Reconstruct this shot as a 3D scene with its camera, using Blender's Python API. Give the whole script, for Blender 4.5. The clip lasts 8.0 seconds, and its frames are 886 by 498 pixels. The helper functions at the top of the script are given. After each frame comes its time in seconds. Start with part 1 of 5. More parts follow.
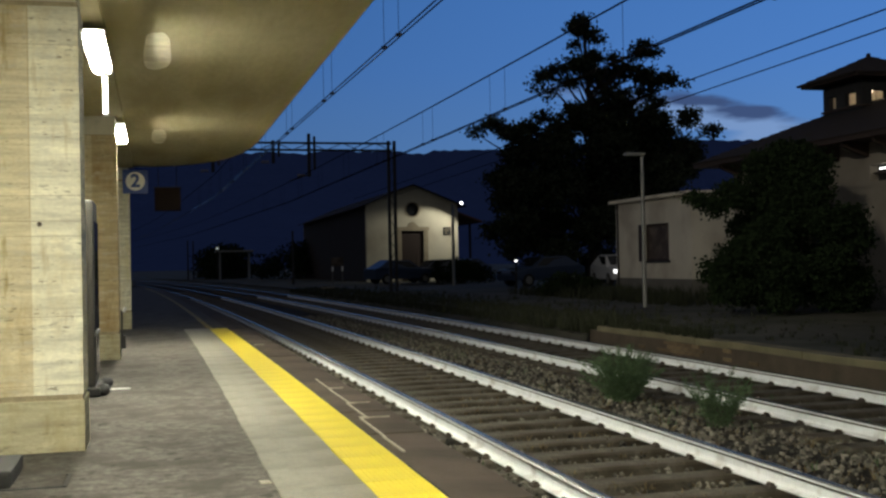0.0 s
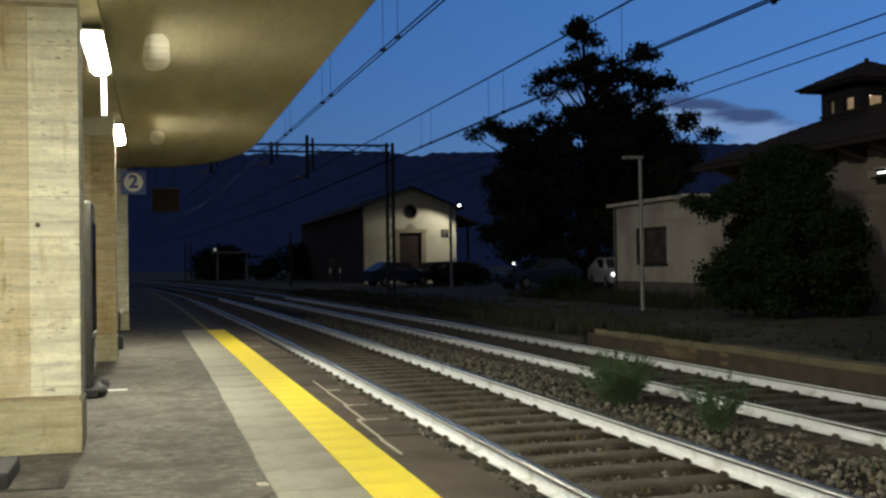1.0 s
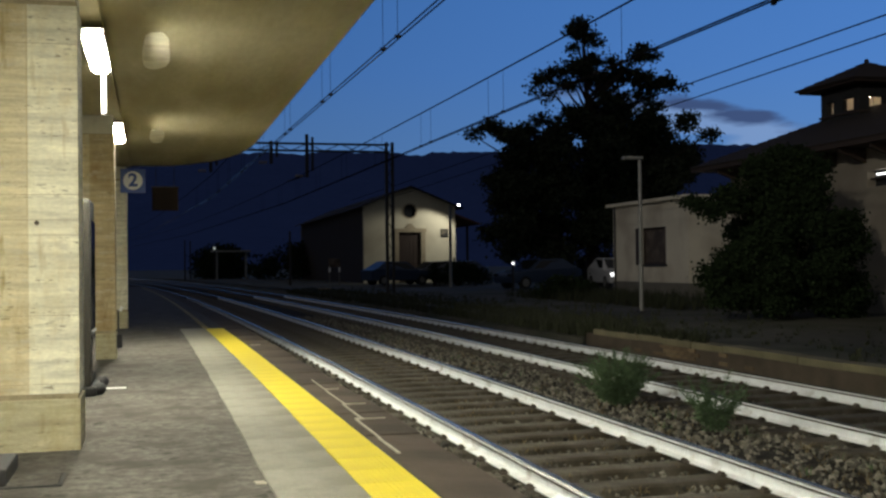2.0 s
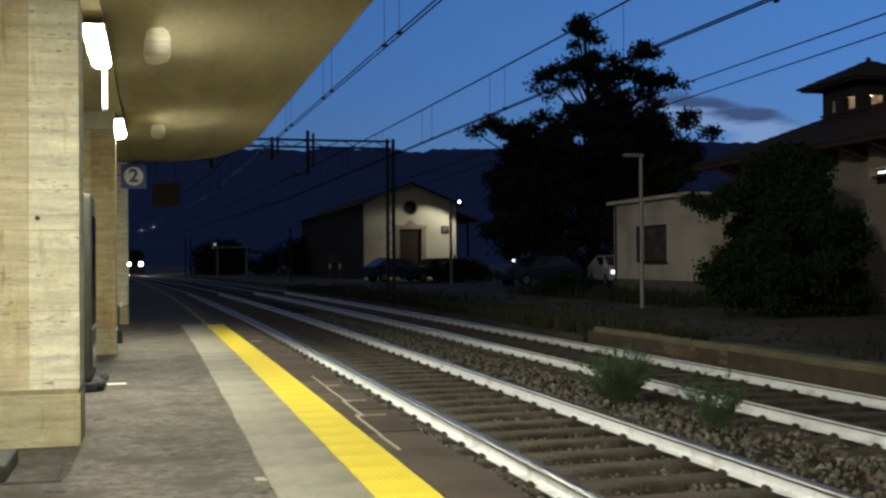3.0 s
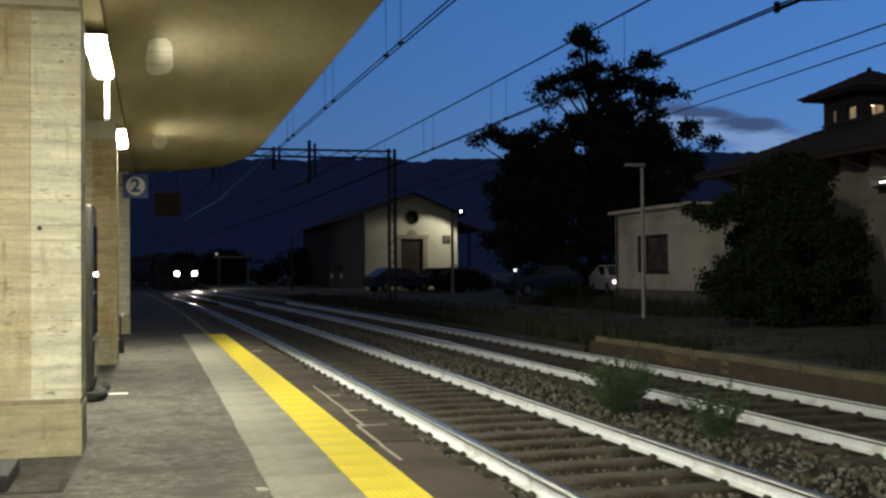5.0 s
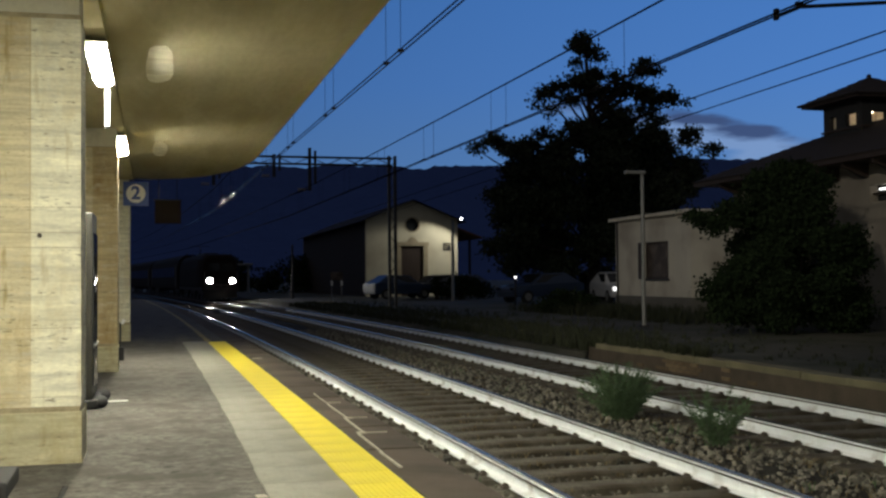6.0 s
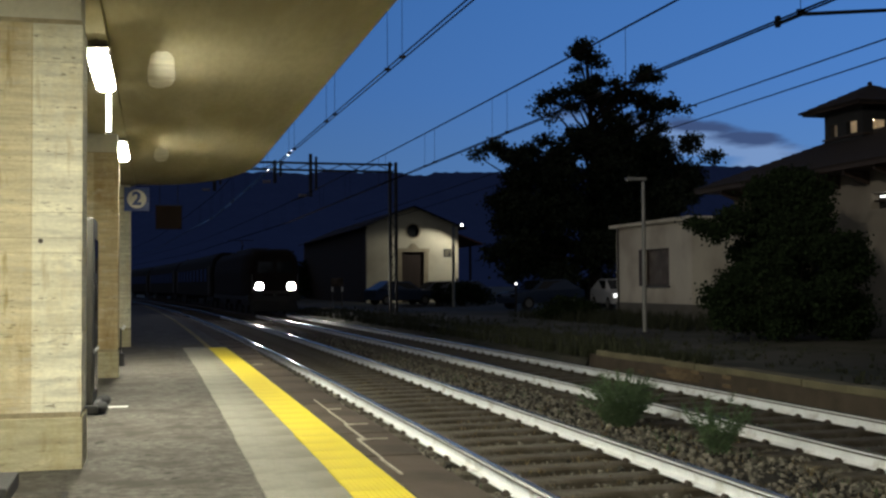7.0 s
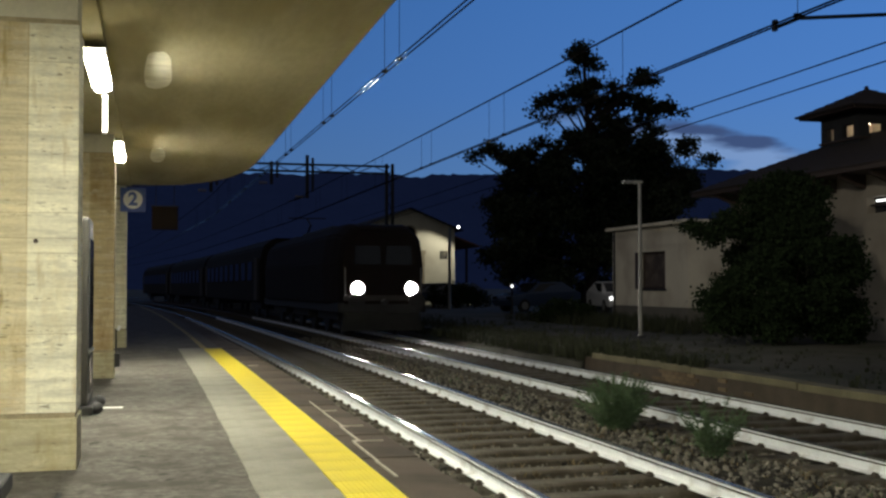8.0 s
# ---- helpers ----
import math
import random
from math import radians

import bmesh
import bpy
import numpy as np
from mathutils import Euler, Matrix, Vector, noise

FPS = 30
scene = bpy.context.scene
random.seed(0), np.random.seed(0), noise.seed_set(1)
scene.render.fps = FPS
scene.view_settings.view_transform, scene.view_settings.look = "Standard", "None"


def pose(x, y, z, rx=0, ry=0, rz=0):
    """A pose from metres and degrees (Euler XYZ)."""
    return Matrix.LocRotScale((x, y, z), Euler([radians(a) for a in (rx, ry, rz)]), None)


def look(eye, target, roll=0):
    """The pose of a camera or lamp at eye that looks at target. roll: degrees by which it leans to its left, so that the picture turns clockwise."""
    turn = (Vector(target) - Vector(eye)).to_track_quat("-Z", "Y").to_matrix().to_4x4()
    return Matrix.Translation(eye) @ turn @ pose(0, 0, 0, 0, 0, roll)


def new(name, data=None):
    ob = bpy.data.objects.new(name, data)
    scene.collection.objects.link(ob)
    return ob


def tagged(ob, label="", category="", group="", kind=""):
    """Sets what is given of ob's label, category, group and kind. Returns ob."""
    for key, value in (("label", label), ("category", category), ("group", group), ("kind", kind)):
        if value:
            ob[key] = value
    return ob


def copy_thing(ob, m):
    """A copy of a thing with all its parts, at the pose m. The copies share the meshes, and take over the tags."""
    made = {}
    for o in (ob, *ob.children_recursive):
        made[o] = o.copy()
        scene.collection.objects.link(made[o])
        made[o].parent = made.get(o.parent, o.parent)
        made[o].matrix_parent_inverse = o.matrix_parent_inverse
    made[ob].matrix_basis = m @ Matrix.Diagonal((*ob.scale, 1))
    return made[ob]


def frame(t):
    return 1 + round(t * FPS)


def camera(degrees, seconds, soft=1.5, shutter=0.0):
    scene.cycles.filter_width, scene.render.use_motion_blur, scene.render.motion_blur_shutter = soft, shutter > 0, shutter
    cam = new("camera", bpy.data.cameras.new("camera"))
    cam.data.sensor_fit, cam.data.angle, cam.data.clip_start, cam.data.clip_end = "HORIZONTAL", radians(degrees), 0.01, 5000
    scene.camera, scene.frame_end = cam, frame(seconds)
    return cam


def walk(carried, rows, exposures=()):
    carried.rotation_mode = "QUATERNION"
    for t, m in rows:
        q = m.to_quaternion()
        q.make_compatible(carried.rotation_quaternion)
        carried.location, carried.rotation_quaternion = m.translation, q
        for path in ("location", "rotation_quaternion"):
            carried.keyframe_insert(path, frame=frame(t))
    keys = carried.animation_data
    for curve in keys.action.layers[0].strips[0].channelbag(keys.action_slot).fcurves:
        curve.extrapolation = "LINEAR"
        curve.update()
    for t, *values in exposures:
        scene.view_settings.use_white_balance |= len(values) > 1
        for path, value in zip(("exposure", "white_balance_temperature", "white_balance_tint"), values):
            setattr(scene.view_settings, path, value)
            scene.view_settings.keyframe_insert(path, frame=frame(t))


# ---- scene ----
# ---------------------------------------------------------------- camera
CAMERA_ROWS = [
    (0.0, pose(-0.000, 0.017, 1.197, 90.705, 1.155, -14.529)),
    (0.5, pose(-0.001, 0.024, 1.198, 90.745, 1.235, -14.644)),
    (1.0, pose(-0.004, 0.016, 1.201, 90.817, 0.887, -14.650)),
    (1.5, pose(-0.000, 0.001, 1.200, 90.848, 0.773, -14.676)),
    (3.0, pose(-0.002, 0.025, 1.199, 90.634, 0.454, -14.658)),
    (3.5, pose(0.001, 0.017, 1.199, 90.628, 0.565, -14.647)),
    (4.0, pose(-0.004, 0.010, 1.199, 90.744, 0.511, -14.638)),
    (4.5, pose(-0.004, 0.015, 1.201, 90.933, 0.454, -14.610)),
    (6.0, pose(0.000, 0.010, 1.199, 91.506, 0.504, -14.560)),
    (6.5, pose(-0.003, 0.014, 1.202, 91.660, 0.502, -14.559)),
    (7.0, pose(-0.003, 0.020, 1.200, 91.831, 0.354, -14.536)),
    (7.5, pose(0.000, 0.014, 1.202, 91.921, 0.273, -14.564)),
    (8.0, pose(0.000, 0.027, 1.201, 91.934, 0.080, -14.734)),
]
cam = camera(43.48, 8.0, soft=2.5)
walk(cam, CAMERA_ROWS, exposures=[(0.0, 0.0), (8.0, 0.0)])


# ---------------------------------------------------------------- dusk sky
def make_world():
    w = bpy.data.worlds.new("dusk")
    w.use_nodes = True
    nt = w.node_tree
    nt.nodes.clear()
    N, K = nt.nodes.new, nt.links.new
    tc = N("ShaderNodeTexCoord")
    sep = N("ShaderNodeSeparateXYZ")
    K(tc.outputs["Generated"], sep.inputs[0])
    ramp = N("ShaderNodeValToRGB")
    e = ramp.color_ramp.elements
    e[0].position, e[0].color = 0.0, (0.090, 0.195, 0.42, 1)
    e[1].position, e[1].color = 1.0, (0.005, 0.012, 0.040, 1)
    for p, c in ((0.10, (0.076, 0.182, 0.410, 1)), (0.17, (0.058, 0.165, 0.430, 1)), (0.26, (0.047, 0.150, 0.415, 1)), (0.42, (0.008, 0.030, 0.125, 1))):
        k = e.new(p)
        k.color = c
    K(sep.outputs["Z"], ramp.inputs[0])
    # a low bank of evening cloud
    mp = N("ShaderNodeMapping")
    mp.inputs["Scale"].default_value = (11, 11, 46)
    K(tc.outputs["Generated"], mp.inputs[0])
    no = N("ShaderNodeTexNoise")
    no.inputs["Scale"].default_value, no.inputs["Detail"].default_value = 1.4, 6
    K(mp.outputs[0], no.inputs["Vector"])
    # the bank sinks towards the east
    lean = N("ShaderNodeMath")
    lean.operation = "MULTIPLY_ADD"
    K(sep.outputs["X"], lean.inputs[0])
    lean.inputs[1].default_value = 0.24
    K(sep.outputs["Z"], lean.inputs[2])
    level = N("ShaderNodeMath")
    level.operation = "SUBTRACT"
    K(lean.outputs[0], level.inputs[0])
    level.inputs[1].default_value = 0.1176
    tilted = N("ShaderNodeCombineXYZ")
    K(sep.outputs["X"], tilted.inputs[0])
    K(sep.outputs["Y"], tilted.inputs[1])
    K(level.outputs[0], tilted.inputs[2])
    dist = N("ShaderNodeVectorMath")
    dist.operation = "SUBTRACT"
    K(tilted.outputs[0], dist.inputs[0])
    dist.inputs[1].default_value = (0.472, 0.877, 0.117)
    scl = N("ShaderNodeVectorMath")
    scl.operation = "MULTIPLY"
    K(dist.outputs[0], scl.inputs[0])
    scl.inputs[1].default_value = (8.5, 8.5, 56)
    ln = N("ShaderNodeVectorMath")
    ln.operation = "LENGTH"
    K(scl.outputs[0], ln.inputs[0])
    a = N("ShaderNodeMath")
    a.operation = "MULTIPLY_ADD"
    K(no.outputs["Fac"], a.inputs[0])
    a.inputs[1].default_value, a.inputs[2].default_value = 2.4, -0.25
    b = N("ShaderNodeMath")
    b.operation = "SUBTRACT"
    K(a.outputs[0], b.inputs[0])
    K(ln.outputs["Value"], b.inputs[1])
    sm = N("ShaderNodeMapRange")
    sm.interpolation_type = "SMOOTHSTEP"
    sm.inputs["From Min"].default_value, sm.inputs["From Max"].default_value = -0.25, 0.35
    K(b.outputs[0], sm.inputs["Value"])
    cl = N("ShaderNodeMix")
    cl.data_type = "RGBA"
    K(sm.outputs[0], cl.inputs["Factor"])
    K(ramp.outputs[0], cl.inputs[6])
    cc = N("ShaderNodeMapRange")
    cc.inputs["From Min"].default_value, cc.inputs["From Max"].default_value = 0.143, 0.155
    cc.inputs["To Min"].default_value, cc.inputs["To Max"].default_value = 0.0, 1.0
    wisp = N("ShaderNodeMath")
    wisp.operation = "MULTIPLY_ADD"
    K(no.outputs["Fac"], wisp.inputs[0])
    wisp.inputs[1].default_value = 0.055
    K(level.outputs[0], wisp.inputs[2])
    K(wisp.outputs[0], cc.inputs["Value"])
    cm = N("ShaderNodeMix")
    cm.data_type = "RGBA"
    K(cc.outputs[0], cm.inputs["Factor"])
    cm.inputs[6].default_value, cm.inputs[7].default_value = (0.15, 0.25, 0.46, 1), (0.040, 0.070, 0.165, 1)
    K(cm.outputs[2], cl.inputs[7])
    # the afterglow lies ahead; the sky behind is nearly night
    glow_dir = N("ShaderNodeVectorMath")
    glow_dir.operation = "DOT_PRODUCT"
    K(tc.outputs["Generated"], glow_dir.inputs[0])
    glow_dir.inputs[1].default_value = (0.50, 0.866, 0.0)
    fade = N("ShaderNodeMapRange")
    fade.interpolation_type = "SMOOTHSTEP"
    fade.inputs["From Min"].default_value, fade.inputs["From Max"].default_value = 0.25, 0.90
    fade.inputs["To Min"].default_value, fade.inputs["To Max"].default_value = 0.08, 1.0
    K(glow_dir.outputs["Value"], fade.inputs["Value"])
    east = N("ShaderNodeMapRange")
    east.inputs["From Min"].default_value, east.inputs["From Max"].default_value = 0.12, 0.60
    east.inputs["To Min"].default_value, east.inputs["To Max"].default_value = 0.90, 1.28
    K(sep.outputs["X"], east.inputs["Value"])
    both = N("ShaderNodeMath")
    both.operation = "MULTIPLY"
    K(fade.outputs[0], both.inputs[0])
    K(east.outputs[0], both.inputs[1])
    bg = N("ShaderNodeBackground")
    K(both.outputs[0], bg.inputs["Strength"])
    K(cl.outputs[2], bg.inputs["Color"])
    # a dim grey fill, added over the rest of the sky, lifts the dark parts
    rest = N("ShaderNodeMath")
    rest.operation = "SUBTRACT"
    rest.inputs[0].default_value = 1.0
    K(fade.outputs[0], rest.inputs[1])
    sky_fill = N("ShaderNodeBackground")
    sky_fill.inputs["Color"].default_value = (0.066, 0.062, 0.054, 1)
    K(rest.outputs[0], sky_fill.inputs["Strength"])
    total = N("ShaderNodeAddShader")
    K(bg.outputs[0], total.inputs[0])
    K(sky_fill.outputs[0], total.inputs[1])
    out = N("ShaderNodeOutputWorld")
    K(total.outputs[0], out.inputs[0])
    scene.world = w


make_world()

LAMP_YS = (-14.1, -8.0, -1.85, 4.3, 10.45, 16.6)      # the tubes under the canopy
LAMP_X, LAMP_Z = -0.46, 3.17
TUBE_GLOW = 382                       # what the diffusers give off


def shed_floodlight():
    d = bpy.data.lights.new("shed_floodlight", "SPOT")
    d.energy, d.spot_size, d.spot_blend, d.shadow_soft_size, d.color = 380, radians(106), 0.4, 0.05, (1.0, 0.96, 0.83)
    o = new("shed_floodlight", d)
    o.matrix_world = look((21.55, 77.52, 5.42), (18.9, 79.9, 1.0))


shed_floodlight()
# An added spot out of view brightens the hut and station front.
MAST = (-16.0, -6.0, 14.0)


def added_hut_light():
    d = bpy.data.lights.new("added_hut_light", "SPOT")
    d.energy, d.spot_size, d.spot_blend, d.shadow_soft_size, d.color = 10500, radians(24), 0.7, 0.35, (1.0, 0.93, 0.80)
    new("added_hut_light", d).matrix_world = look(MAST, (16.8, 29.0, 2.5))


added_hut_light()


# ---------------------------------------------------------------- materials
def mat(name, color, rough=0.8, metal=0.0, var=0.25, scale=6.0, fine=60.0, bump=0.2, dist=0.01, dirt=None, dirt_at=0.55, dirt_scale=1.3, stretch=(1, 1, 1), island=0.0, rnd=0.0, spec=0.5, pores=None, streak=None):
    """Two-scale noise over a base colour, with stains and relief, in metres."""
    m = bpy.data.materials.new(name)
    m.use_nodes = True
    nt = m.node_tree
    N, K = nt.nodes.new, nt.links.new
    bs = nt.nodes["Principled BSDF"]
    bs.inputs["Roughness"].default_value, bs.inputs["Metallic"].default_value = rough, metal
    bs.inputs["Specular IOR Level"].default_value = spec
    tc = N("ShaderNodeTexCoord")
    mp = N("ShaderNodeMapping")
    mp.inputs["Scale"].default_value = stretch
    geo = N("ShaderNodeNewGeometry")
    K(geo.outputs["Position"] if rnd == 0 else tc.outputs["Object"], mp.inputs[0])
    n1, n2, n3 = N("ShaderNodeTexNoise"), N("ShaderNodeTexNoise"), N("ShaderNodeTexNoise")
    for n, s, d in ((n1, scale, 5), (n2, fine, 3), (n3, dirt_scale, 6)):
        n.inputs["Scale"].default_value, n.inputs["Detail"].default_value = s, d
        K(mp.outputs[0], n.inputs["Vector"])
    add = N("ShaderNodeMath")
    add.operation = "MULTIPLY_ADD"
    K(n2.outputs["Fac"], add.inputs[0])
    add.inputs[1].default_value = 0.6
    K(n1.outputs["Fac"], add.inputs[2])
    mr = N("ShaderNodeMapRange")
    mr.inputs["From Min"].default_value, mr.inputs["From Max"].default_value = 0.45, 1.15
    mr.inputs["To Min"].default_value, mr.inputs["To Max"].default_value = 1 - var, 1 + var
    K(add.outputs[0], mr.inputs["Value"])
    val = mr.outputs[0]
    if rnd or island:
        src = N("ShaderNodeObjectInfo").outputs["Random"] if rnd else geo.outputs["Random Per Island"]
        k = N("ShaderNodeMapRange")
        k.inputs["To Min"].default_value, k.inputs["To Max"].default_value = 1 - (rnd or island), 1 + (rnd or island)
        K(src, k.inputs["Value"])
        mu = N("ShaderNodeMath")
        mu.operation = "MULTIPLY"
        K(val, mu.inputs[0])
        K(k.outputs[0], mu.inputs[1])
        val = mu.outputs[0]
    vm = N("ShaderNodeVectorMath")
    vm.operation = "SCALE"
    vm.inputs[0].default_value = color[:3]
    K(val, vm.inputs["Scale"])
    col = vm.outputs[0]
    if dirt:
        st = N("ShaderNodeMapRange")
        st.inputs["From Min"].default_value, st.inputs["From Max"].default_value = dirt_at - 0.08, dirt_at + 0.12
        K(n3.outputs["Fac"], st.inputs["Value"])
        mx = N("ShaderNodeMix")
        mx.data_type = "RGBA"
        K(st.outputs[0], mx.inputs["Factor"])
        K(col, mx.inputs[6])
        mx.inputs[7].default_value = (*dirt, 1)
        col = mx.outputs[2]
    if streak:
        m2 = N("ShaderNodeMapping")
        m2.inputs["Scale"].default_value = (7, 7, 0.8)
        K(geo.outputs["Position"], m2.inputs[0])
        n5 = N("ShaderNodeTexNoise")
        n5.inputs["Scale"].default_value, n5.inputs["Detail"].default_value = 1.0, 5
        K(m2.outputs[0], n5.inputs["Vector"])
        k5 = N("ShaderNodeMapRange")
        k5.inputs["From Min"].default_value, k5.inputs["From Max"].default_value = streak[1] - 0.03, streak[1] + 0.16
        K(n5.outputs["Fac"], k5.inputs["Value"])
        x5 = N("ShaderNodeMix")
        x5.data_type = "RGBA"
        K(k5.outputs[0], x5.inputs["Factor"])
        K(col, x5.inputs[6])
        x5.inputs[7].default_value = (*streak[0], 1)
        col = x5.outputs[2]
    if pores:
        pc, ps, pt = pores
        n4 = N("ShaderNodeTexNoise")
        n4.inputs["Scale"].default_value, n4.inputs["Detail"].default_value = ps, 2
        m4 = N("ShaderNodeMapping")
        m4.inputs["Scale"].default_value = (1, 1, 3.6)
        K(mp.outputs[0], m4.inputs[0])
        K(m4.outputs[0], n4.inputs["Vector"])
        pr = N("ShaderNodeMapRange")
        pr.inputs["From Min"].default_value, pr.inputs["From Max"].default_value = pt, pt + 0.06
        K(n4.outputs["Fac"], pr.inputs["Value"])
        px = N("ShaderNodeMix")
        px.data_type = "RGBA"
        K(pr.outputs[0], px.inputs["Factor"])
        K(col, px.inputs[6])
        px.inputs[7].default_value = (*pc, 1)
        col = px.outputs[2]
    K(col, bs.inputs["Base Color"])
    if bump:
        bp = N("ShaderNodeBump")
        bp.inputs["Strength"].default_value, bp.inputs["Distance"].default_value = bump, dist
        K(add.outputs[0], bp.inputs["Height"])
        K(bp.outputs[0], bs.inputs["Normal"])
    return m


def glow(name, color, strength):
    m = bpy.data.materials.new(name)
    m.use_nodes = True
    bs = m.node_tree.nodes["Principled BSDF"]
    bs.inputs["Base Color"].default_value = (0.8, 0.8, 0.8, 1)
    bs.inputs["Emission Color"].default_value = (*color, 1)
    bs.inputs["Emission Strength"].default_value = strength
    return m


def concrete(name, base, stain, stained=0.5, grey=(0.47, 0.45, 0.37), pits=0.66):
    """Board-marked concrete: bands left by the boards, brown runs, grey patches and rows of small pits."""
    m = bpy.data.materials.new(name)
    m.use_nodes = True
    nt = m.node_tree
    N, K = nt.nodes.new, nt.links.new
    bs = nt.nodes["Principled BSDF"]
    bs.inputs["Roughness"].default_value = 0.88
    bs.inputs["Specular IOR Level"].default_value = 0.25
    geo = N("ShaderNodeNewGeometry")

    def field(scale, detail, lo, hi, a=0.0, b=1.0, rough=0.55):
        mp = N("ShaderNodeMapping")
        mp.inputs["Scale"].default_value = scale
        K(geo.outputs["Position"], mp.inputs[0])
        n = N("ShaderNodeTexNoise")
        n.inputs["Scale"].default_value, n.inputs["Detail"].default_value, n.inputs["Roughness"].default_value = 1.0, detail, rough
        K(mp.outputs[0], n.inputs["Vector"])
        r = N("ShaderNodeMapRange")
        for k, v in (("From Min", lo), ("From Max", hi), ("To Min", a), ("To Max", b)):
            r.inputs[k].default_value = v
        K(n.outputs["Fac"], r.inputs["Value"])
        return r.outputs[0]

    def times(a, b):
        n = N("ShaderNodeMath")
        n.operation = "MULTIPLY"
        K(a, n.inputs[0])
        K(b, n.inputs[1])
        return n.outputs[0]

    def over(col, fac, paint):
        x = N("ShaderNodeMix")
        x.data_type = "RGBA"
        K(fac, x.inputs["Factor"])
        K(col, x.inputs[6])
        x.inputs[7].default_value = (*paint, 1)
        return x.outputs[2]
    bands = field((2.0, 2.0, 24), 4, 0.3, 0.7, 0.74, 1.14)
    grain = field((30, 30, 55), 3, 0.3, 0.7, 0.90, 1.08)
    isl = N("ShaderNodeMapRange")
    isl.inputs["To Min"].default_value, isl.inputs["To Max"].default_value = 0.93, 1.05
    K(geo.outputs["Random Per Island"], isl.inputs["Value"])
    vm = N("ShaderNodeVectorMath")
    vm.operation = "SCALE"
    vm.inputs[0].default_value = base
    K(times(times(bands, grain), isl.outputs[0]), vm.inputs["Scale"])
    col = over(vm.outputs[0], field((3.4, 3.4, 1.5), 6, 0.50, 0.72, 0.0, stained, 0.65), stain)
    col = over(col, field((6, 6, 20), 5, 0.54, 0.70, 0.0, 0.55), grey)
    col = over(col, field((13, 13, 3.0), 4, 0.58, 0.74, 0.0, stained), tuple(c * 0.8 for c in stain))
    rows = field((1.7, 1.7, 16), 2, 0.50, 0.60)
    pit = times(field((16, 16, 52), 3, pits - 0.08, pits + 0.02, 0.0, 0.75), rows)
    col = over(col, pit, (0.20, 0.17, 0.11))
    K(col, bs.inputs["Base Color"])
    bp = N("ShaderNodeBump")
    bp.inputs["Strength"].default_value, bp.inputs["Distance"].default_value = 0.6, 0.006
    K(times(bands, grain), bp.inputs["Height"])
    K(bp.outputs[0], bs.inputs["Normal"])
    return m


M_COL = concrete("board_marked_concrete", (0.78, 0.755, 0.60), (0.56, 0.46, 0.25), 0.65)
M_PLB = concrete("darker_concrete", (0.47, 0.435, 0.29), (0.33, 0.27, 0.13), 0.7, grey=(0.34, 0.31, 0.22), pits=0.64)
M_STRIP = concrete("blotched_concrete", (0.63, 0.56, 0.38), (0.42, 0.31, 0.13), 0.9)
M_COLB = concrete("stained_concrete", (0.50, 0.41, 0.24), (0.30, 0.20, 0.08), 0.9, grey=(0.58, 0.53, 0.40))
M_BOARD = mat("board_edge", (0.42, 0.34, 0.18), 0.9, var=0.4, scale=3, fine=20)
M_JOINT = mat("dark_joint", (0.33, 0.28, 0.18), 0.95, var=0.4, scale=5)
M_HEAD = mat("grey_concrete", (0.56, 0.54, 0.43), 0.8, var=0.15, scale=2, fine=30, dirt=(0.3, 0.27, 0.19), dirt_at=0.62)
M_SOFFIT = mat("painted_soffit", (0.44, 0.40, 0.265), 0.6, var=0.16, scale=1.6, fine=11, bump=0.12, stretch=(1.8, 0.35, 1), dirt=(0.36, 0.32, 0.20), dirt_at=0.58, dirt_scale=0.9, spec=0.0)
# Pale colour that paints the lamps' sheen on the soffit.
M_SHEEN = mat("soffit_sheen_paint", (0.82, 0.80, 0.66), 0.7, var=0.2, scale=4, fine=14, bump=0.2, dirt=(0.62, 0.58, 0.42), dirt_at=0.56, dirt_scale=3)
M_ASPH = mat("worn_asphalt", (0.106, 0.100, 0.089), 0.9, var=0.75, scale=12, fine=40, bump=0.4, dist=0.006, dirt=(0.062, 0.056, 0.049), dirt_at=0.54, dirt_scale=2.2, pores=((0.045, 0.041, 0.036), 6, 0.64), spec=0.15)
M_PAVE = mat("pale_paving", (0.215, 0.208, 0.175), 0.85, var=0.32, scale=5, fine=45, bump=0.25, dist=0.004, dirt=(0.165, 0.155, 0.125), dirt_at=0.58, rnd=0.05)
M_YELLOW = mat("yellow_tactile", (0.66, 0.54, 0.024), 0.7, var=0.12, scale=4, fine=90, bump=0.2, dist=0.004, dirt=(0.55, 0.44, 0.03), dirt_at=0.62, rnd=0.012)
M_LINE = mat("worn_yellow_paint", (0.35, 0.26, 0.05), 0.8, var=0.4, scale=5, dirt=(0.11, 0.10, 0.08), dirt_at=0.5, dirt_scale=3)
M_COPE = mat("coping_stone", (0.086, 0.070, 0.057), 0.9, var=0.3, scale=3, fine=60, bump=0.5, dirt=(0.058, 0.047, 0.039), dirt_at=0.55, rnd=0.12, spec=0.15)
M_MORTAR = mat("pale_mortar", (0.36, 0.33, 0.27), 0.9, var=0.3, scale=8)
M_WALL = mat("platform_wall", (0.085, 0.066, 0.048), 0.9, var=0.35, scale=3)
M_WHITE = mat("white_rail_paint", (0.87, 0.90, 0.94), 0.5, var=0.10, scale=5, fine=40, bump=0.1, dirt=(0.46, 0.45, 0.43), dirt_at=0.64, dirt_scale=4)
M_STEEL = mat("rail_steel", (0.22, 0.21, 0.195), 0.19, 0.3, var=0.10, scale=3, fine=50, bump=0.03)
